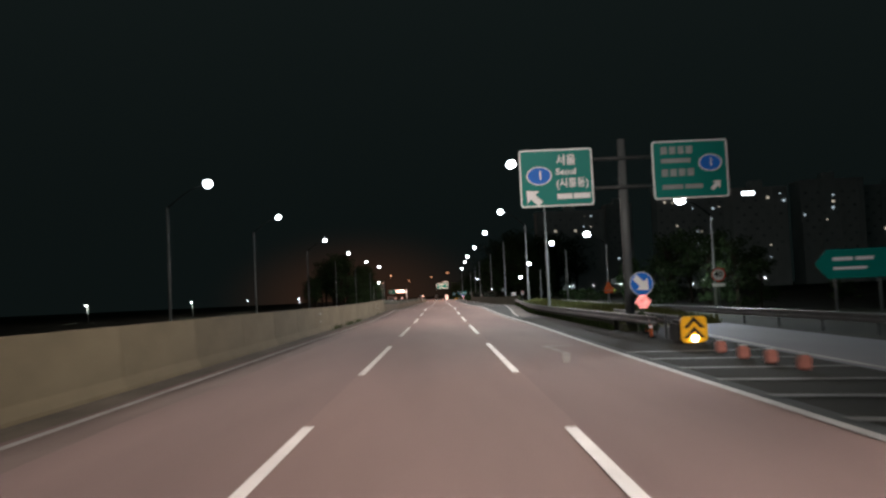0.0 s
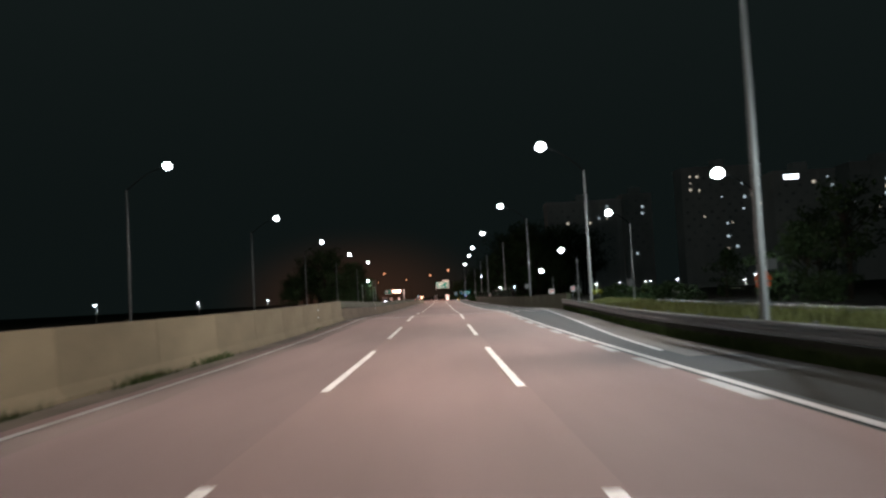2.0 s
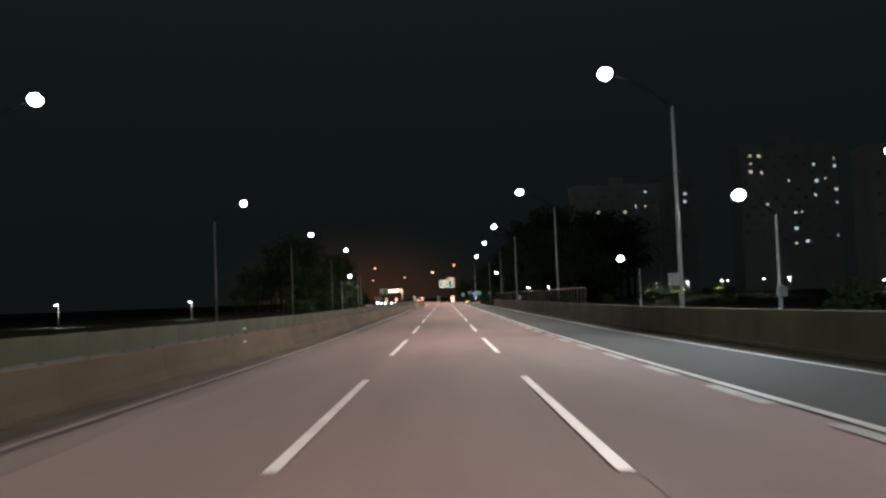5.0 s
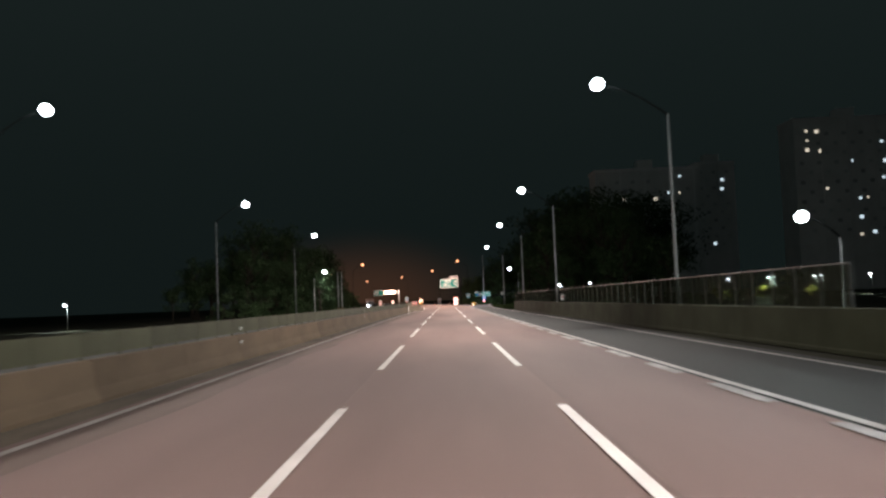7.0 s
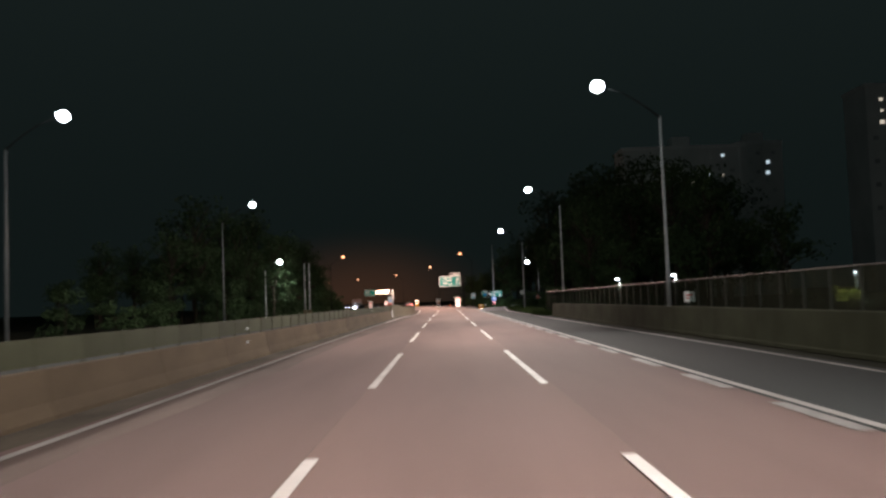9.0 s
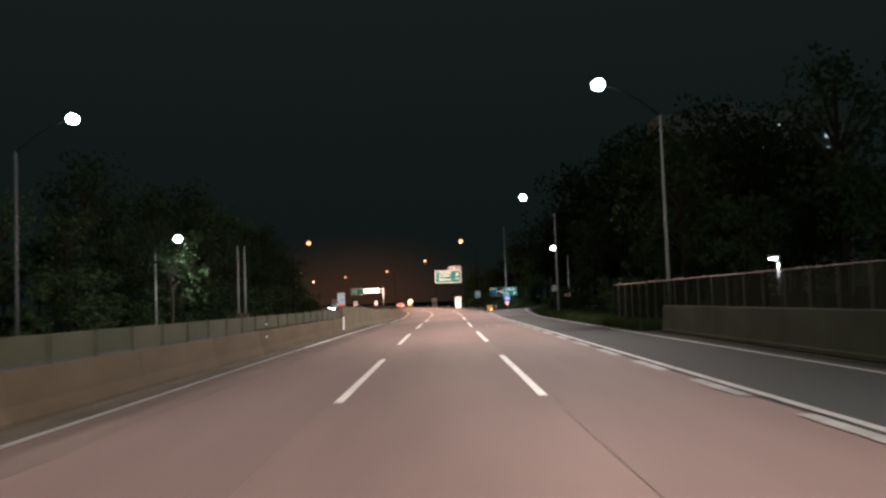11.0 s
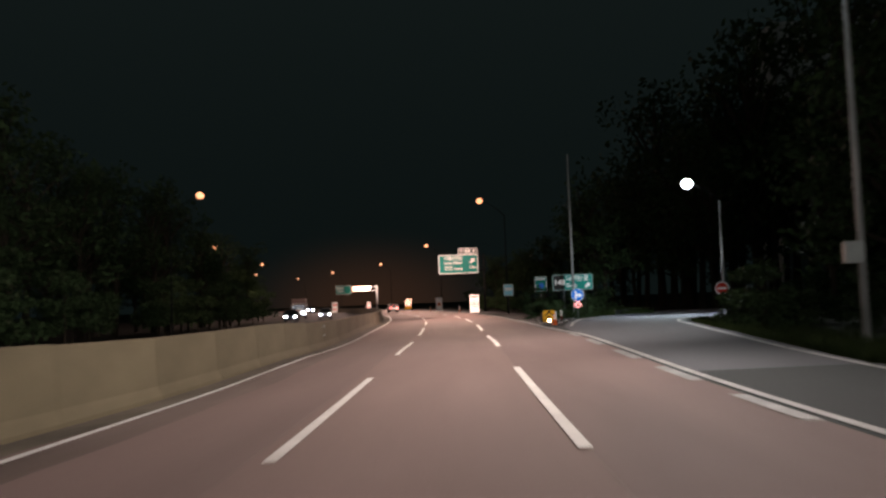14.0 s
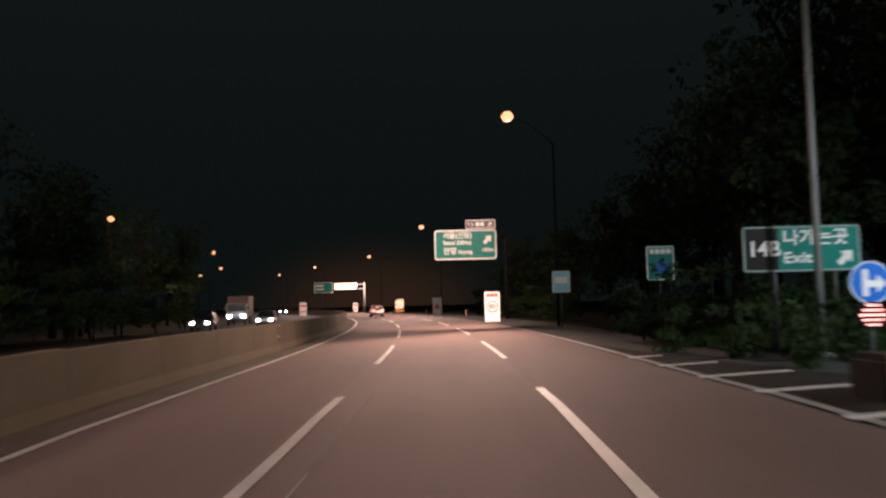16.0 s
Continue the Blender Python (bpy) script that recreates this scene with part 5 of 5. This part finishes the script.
def tower(x, y, w, h, lit, label, seed, sign=False, paint=FACADE_PALE):
    """A slab block with a stair core, parapet and rows of windows facing the road."""
    root = thing("apartment_building", (x, y, 0), label, "building", "apartment towers", "", 0)
    rnd = random.Random(seed)
    bm = boxed(-w / 2, w / 2, 0, 12, 0, h)
    part("wall", bm, paint, root)
    for k in range(1, int(w / 8) + 1):
        part("fin", boxed(-w / 2 + k * 8 - 0.3, -w / 2 + k * 8 + 0.3, -0.35, 0.0, 0, h), paint, root)
    bm = boxed(-w / 2 - 0.2, w / 2 + 0.2, -0.2, 12.2, h, h + 0.9)
    roof = part("roof", bm, paint, root)
    part("lift_house", boxed(-2.5, 2.5, 3, 8, h + 0.9, h + 4), paint, roof)
    cols, rows = int(w / 2.7), int(h / 2.85) - 1
    places = [(wx - x, wz, True) for wx, wz in lit] + [(-w / 2 + 1.9 + c * 2.7 * (w - 2) / w, 3.2 + r * 2.85, False) for c in range(cols) for r in range(rows // 3, rows) if (c + r) % 2 == 0]
    taken = [(wx - x, wz) for wx, wz in lit]
    for wx, wz, on in places:
        if not on and any(abs(wx - a) < 1.9 and abs(wz - b) < 1.6 for a, b in taken):
            continue
        ob = new("window", (win_me if rnd.random() < 0.3 else win_cool) if on else dark_me)
        ob.parent = root
        ob.location = (wx, -0.03, wz)
        if on:
            k = rnd.choice((0.42, 0.55, 0.75))
            ob.scale = (k, 1, k)
    if sign:
        part("roof_sign_case", boxed(-7.6, -1.9, -0.5, -0.1, h - 2.6, h - 0.4, bevel=0.05), DARK_STEEL, root)
        bm = bmesh.new()
        for k in range(5):
            box(bm, -7.3 + k * 1.05, -6.5 + k * 1.05, -0.56, -0.5, h - 2.3 + 0.1 * (k % 2), h - 0.7)
        part("roof_sign", bm, ROOF_SIGN, root, "lit white roof sign")
    return root


tower(67, 432, 34, 41, ((59.2, 31.8), (69.3, 31.6), (73.8, 33.5), (77.1, 33.4), (77.4, 38.8), (74.1, 38.7)), "dark apartment slab with few lit windows", 3, paint=FACADE)
tower(97, 458, 14, 46, ((99.3, 37.1), (99.5, 40.3), (95.8, 17.7)), "slim dark apartment tower with a few lit windows", 5, paint=FACADE)
tower(121, 404, 34, 50, ((107.7, 46.9), (110.7, 46.7), (107.8, 44.1), (107.7, 41.3), (111.6, 40.9), (112.9, 29.8), (120.5, 37.7), (122.4, 26.6), (124.6, 26.8), (122.4, 21.1), (122.1, 16.0), (129.6, 43.1), (130.3, 37.4), (133.3, 38.0), (129.6, 32.5), (136.6, 45.0), (136.6, 42.3), (136.9, 34.2), (137.0, 29.6), (136.4, 18.1), (126.0, 16.6)), "dark apartment tower with scattered lit windows", 8)
tower(130, 342, 22, 39, ((133.2, 35.5), (138.2, 37.0), (139.6, 34.1), (133.3, 16.4), (133.0, 11.6)), "apartment tower with a lit white roof sign", 13, True)
tower(163, 350, 26, 42, ((151.0, 28.4), (163.1, 36.2), (163.0, 33.5), (162.8, 31.0), (160.1, 26.1)), "dark apartment tower at the end of the row", 17)
tower(196, 362, 30, 40, ((190.0, 22.0), (199.0, 30.0)), "dark apartment slab beyond the trees", 21)

# ---- low park lamps behind the fence ----
park = thing("park_lamp", (46, 290, 0), "low park lamp with a lit white head", "street lamp", "park lamps")
part("pole", tube(bmesh.new(), [(0, 0, 0), (0, 0, 3.3)], [0.05, 0.04], 8), DARK_STEEL, park, smooth=True)
lit = bpy.data.lights.new("lamp_light", "SPOT")
lit.energy, lit.color, lit.spot_size, lit.spot_blend, lit.shadow_soft_size = 1400, (0.9, 1.0, 0.9), radians(150), 0.4, 0.15
lit_ob = new("lamp_light", lit)
lit_ob.parent = park
lit_ob.location = (-0.24, 0, 3.1)
part("head", boxed(-0.5, 0.05, -0.12, 0.12, 3.3, 3.42, bevel=0.03), POLE_STEEL, park)
part("lens", boxed(-0.42, -0.06, -0.12, 0.12, 3.19, 3.30, bevel=0.03), LAMP_WHITE, park, "lit lens")
for x, y, z in ((52.6, 290.2, 0), (60, 290, 0.1), (69, 290, 0.2), (62, 292, 1.4), (75, 250, -1.1), (78, 250, 0), (81, 250, -0.1), (96.5, 250, -0.2), (58.8, 250, -0.1), (38.5, 250, -0.4), (20.1, 268.5, 0.0), (17.4, 280, 0.0), (-52, 120, -0.5), (-45, 150, -0.5), (-48, 210, -0.5), (-40, 240, -0.5)):
    copy_thing(park, pose(x, y, min(z, 0.0)))

# ---- trees, bushes and grass ----
def leaf_cloud(rnd, clumps, leaf, per, material=LEAF):
    """Leaves as small bent quads about clump centres."""
    verts, faces = [], []
    for cx, cy, cz, r in clumps:
        for _ in range(per):
            d = rnd.normal(size=3)
            d *= r * (0.55 + 0.45 * rnd.random()) / np.linalg.norm(d)
            d[2] *= 0.75
            p = np.array((cx, cy, cz)) + d
            u = rnd.normal(size=3)
            u /= np.linalg.norm(u)
            w = np.cross(u, rnd.normal(size=3))
            w /= np.linalg.norm(w)
            s = leaf * (0.6 + 0.8 * rnd.random())
            i = len(verts)
            verts += [tuple(p - u * s), tuple(p + w * s * 0.5), tuple(p + u * s), tuple(p - w * s * 0.5)]
            faces.append((i, i + 1, i + 2, i + 3))
    me = bpy.data.meshes.new("crown")
    me.from_pydata(verts, [], faces)
    me.materials.append(material)
    return me


def make_tree(seed, h, spread, at, label, leaf=0.2, per=42, shrub=False, material=LEAF):
    rnd = np.random.default_rng(seed)
    root = thing("bush" if shrub else "tree", at, label, "bush" if shrub else "tree", "roadside bushes" if shrub else "roadside trees")
    base = h * (0.06 if shrub else 0.28)
    bm = bmesh.new()
    pts = [(0, 0, -0.5), (0.1 * h * 0.2, 0.02, h * 0.3), (-0.05, 0.1, h * 0.6), (0.05, 0, h * 0.85)]
    tube(bm, pts, [h * 0.022 + 0.02, h * 0.017, h * 0.011, h * 0.004], 8)
    clumps = []
    for k in range(9 if shrub else 16):
        a = rnd.random() * math.tau
        f = rnd.random()
        z = base + (h - base) * (0.1 + 0.9 * f)
        reach = spread * (0.35 + 0.65 * rnd.random()) * (1.1 - 0.75 * abs(f - 0.35))
        tip = (math.cos(a) * reach, math.sin(a) * reach, z)
        if not shrub or k < 4:
            tube(bm, [(0, 0, max(0.1, z * 0.7)), (tip[0] * 0.5, tip[1] * 0.5, z * 0.88), tip], [h * 0.008 + 0.01, h * 0.006, 0.008], 5)
        clumps.append((*tip, spread * (0.26 + 0.22 * rnd.random())))
        clumps.append((tip[0] * 0.55 + rnd.normal() * 0.2, tip[1] * 0.55, z * 0.97, spread * 0.28))
    part("trunk", bm, BARK, root)
    crown = new("crown", leaf_cloud(rnd, clumps, leaf, per, material))
    crown.parent = root
    return root


for k, (x, y, s) in enumerate(((44.6, 292.2, 1.7), (47.2, 293.4, 1.2), (51.8, 292.0, 2.0), (59.2, 291.0, 1.6))):
    make_tree(31 + k, s, s * 0.75, (x, y, 0), "small yellow-green bush lit by a park lamp", 0.10, 50, True, LIT_LEAF)
rnd = random.Random(42)
kinds = [make_tree(11, 9.0, 3.2, (26, 300, 0), "tall dark broadleaf tree behind the shoulder"),
         make_tree(12, 12.0, 3.6, (33, 318, 0), "tall dark broadleaf tree behind the shoulder"),
         make_tree(13, 7.0, 2.8, (19, 306, 0), "dark broadleaf tree behind the shoulder"),
         make_tree(14, 14.0, 4.2, (40, 330, 0), "very tall dark tree on the slope")]
shrubs = [make_tree(21, 2.2, 1.5, (13.5, 302, 0), "dense dark bush beside the shoulder", 0.12, 60, True),
          make_tree(22, 3.2, 1.9, (14.5, 309, 0), "dense dark bush beside the shoulder", 0.13, 60, True)]
spots = []
for y in range(278, 346, 4):
    spots += [(rnd.choice(shrubs), 13.2 + rnd.random() * 2.5, y + rnd.random() * 3, 0.8), (rnd.choice(kinds[:3]), 17 + rnd.random() * 4, y + rnd.random() * 4, 1.0), (rnd.choice(kinds), 25 + rnd.random() * 14, y + rnd.random() * 5, 1.2)]
for y in range(376, 470, 6):
    spots += [(rnd.choice(shrubs), 9.5 + bend(y) + rnd.random() * 2.0, y + rnd.random() * 3, 1.0), (rnd.choice(kinds[:3]), 13 + bend(y) + rnd.random() * 5, y + rnd.random() * 4, 1.0), (rnd.choice(kinds), 22 + bend(y) + rnd.random() * 16, y + rnd.random() * 5, 1.2)]
for y in range(-20, 160, 12):
    spots += [(rnd.choice(kinds[2:3] + shrubs), 23 + rnd.random() * 9, y + rnd.random() * 8, 0.75), (rnd.choice(shrubs), 20.5 + rnd.random() * 4, y + rnd.random() * 8, 1.0)]
for y in range(296, 480, 5):
    spots += [(rnd.choice(kinds), -30 + bend(y) - rnd.random() * 8, y + rnd.random() * 4, 0.8 if y < 335 else 1.2), (rnd.choice(kinds), -41 + bend(y) - rnd.random() * 10, y + rnd.random() * 4, 0.9 if y < 335 else 1.5)]
for y in range(250, 350, 8):
    spots += [(rnd.choice(shrubs), -25.5 - rnd.random() * 2, y + rnd.random() * 6, 1.2)]
for y in range(190, 300, 14):
    spots += [(rnd.choice(shrubs), 22 + rnd.random() * 14, y + rnd.random() * 8, 0.8)]
for y in range(318, 432, 5):
    x = max(24.0, exit_right(y) + 6 if y < 385 else 26.0) + bend(y)
    spots += [(kinds[3], x + rnd.random() * 5, y + rnd.random() * 4, 1.25), (kinds[1], x + 7 + rnd.random() * 6, y + rnd.random() * 4, 1.45)]
for x, y in ((34, 342), (41, 350), (48, 358), (38, 364), (46, 372), (55, 366), (52, 380), (60, 378), (44, 388), (32, 400), (38, 405), (45, 411), (31, 416), (39, 421), (51, 424), (26, 409)):
    spots += [(kinds[3], x, y, 1.75)]
for x, y in ((21.5, 338), (23.5, 333), (25.5, 341), (24, 328), (28, 335)):
    spots += [(kinds[3], x, y, 1.2)]
for x, y in ((31, 367), (34.5, 371), (41, 378), (36, 383), (31.5, 390), (36, 397), (40, 403), (34, 404)):
    spots += [(kinds[3], x, y, 1.9)]
spots += [(kinds[2], -23.6, 311.3, 1.12), (kinds[0], 20.6, 50.5, 0.62), (kinds[2], 20.8, 82.6, 0.78), (kinds[0], 24.5, 75, 0.75), (kinds[0], 26, 89, 0.85), (kinds[2], 23.5, 66, 0.85), (kinds[0], 28, 98, 0.8), (kinds[2], 21.0, 372, 0.9), (shrubs[1], 7.9, 373.5, 0.9), (shrubs[0], 7.0, 376.5, 0.9), (shrubs[0], 10.8, 373, 1.0), (shrubs[1], 12.6, 376, 1.0), (shrubs[1], 6.6, 392.8, 0.75)]
for y in range(298, 450, 3):
    spots += [(rnd.choice(shrubs), -25.5 + bend(y) - rnd.random() * 3.5, y + rnd.random() * 3, 1.5)]
for y in range(352, 384, 2):
    spots += [(rnd.choice(shrubs), exit_right(y) + 3.0 + rnd.random() * 3.0, y + rnd.random() * 2, 1.4), (rnd.choice(shrubs), exit_right(y) + 7.0 + rnd.random() * 5.0, y + rnd.random() * 2, 1.9)]
lamp_heads = [(8.6, 280), (8.6, 324.5), (3.6, 396.5), (-4.5, 469), (-20, 540), (-21.4, 376.4), (-37.5, 440), (-20, 282.5), (15.3, 355), (-43, 501)]
for src, x, y, s in spots:
    clear = min(math.hypot(x - a, y - b) for a, b in lamp_heads)
    if clear < (9.0 if src in shrubs else 13.0):
        continue
    if exit_left(y) - 1.5 < x < exit_right(y) + 1.2 and 335 < y < 381:
        continue
    t = copy_thing(src, pose(x, y, 0, 0, 0, rnd.random() * 360))
    k = s * (0.85 + 0.3 * rnd.random())
    t.scale = (k, k, k)


for k, y in enumerate(range(334, 348, 2)):
    bush = copy_thing(shrubs[k % 2], pose(exit_right(y) + 2.4 + 0.9 * rnd.random(), y, -0.3, 0, 0, rnd.random() * 360))
    bush.scale = (0.95, 0.95, 0.95)
for k, (x, y, size) in enumerate(((7.5, 362.6, 0.40), (8.1, 364.6, 0.50), (9.3, 365.4, 0.52), (7.0, 366.2, 0.50), (10.3, 366.6, 0.50), (6.4, 369.4, 0.45), (8.4, 368.6, 0.5))):
    bush = copy_thing(shrubs[1], pose(x, y, -0.2, 0, 0, 50 * k))
    bush.scale = (size * 0.8, size * 0.8, size)
bush = copy_thing(shrubs[0], pose(7.75, 22.4, 0, 0, 0, 40))
bush.scale = (0.30, 0.30, 0.42)


def grass(name, label, place, count, h, seed, material=GRASS):
    rg = np.random.default_rng(seed)
    verts, faces = [], []
    for _ in range(count):
        x, y, *base = place(rg)
        z = base[0] if base else -0.06
        a, s = rg.random() * math.tau, h * (0.4 + 0.9 * rg.random())
        w = 0.02 + 0.02 * rg.random()
        dx, dy = math.cos(a) * w, math.sin(a) * w
        lx, ly = rg.normal() * s * 0.3, rg.normal() * s * 0.3
        i = len(verts)
        verts += [(x - dx, y - dy, z), (x + dx, y + dy, z), (x + lx, y + ly, z + 0.06 + s)]
        faces.append((i, i + 1, i + 2))
    me = bpy.data.meshes.new(name)
    me.from_pydata(verts, [], faces)
    me.materials.append(material)
    return tagged(new(name, me), label, "grass", "", "stuff")


def verge(rg):
    y = 29 + 68 * rg.random()
    a, b = rail_line(y) + 0.5, 12.7
    x = a + (b - a) * rg.random()
    return x, y, berm(x, y) - 0.05


def rail_foot(rg):
    y = 27 + 71 * rg.random()
    return rail_line(y) + 0.02 + 0.12 * rg.random(), y, grade(y) - 0.03


grass("grass", "rough green grass on the verge behind the guardrail", verge, 30000, 0.40, 1, VERGE_GRASS)
grass("weeds", "dark weeds along the foot of the guardrail", rail_foot, 9000, 0.26, 6)
grass("grass", "low weeds along the shoulder before the exit", lambda rg: (lambda y: (exit_right(y) + 0.4 + 3.5 * rg.random() ** 2, y))(276 + 68 * rg.random()), 12000, 0.4, 2)
grass("weeds", "dry weeds at the foot of the median barrier", lambda rg: (-6.66 + 0.12 * rg.random(), rg.choice((47.0, 55.0, 61.0, 84.0, 90.0, 95.0)) + rg.normal() * 1.2), 900, 0.22, 3)
grass("grass", "dark grass behind the exit gore", lambda rg: (7.5 + 9 * rg.random(), 371 + 14 * rg.random()), 7000, 0.5, 4)
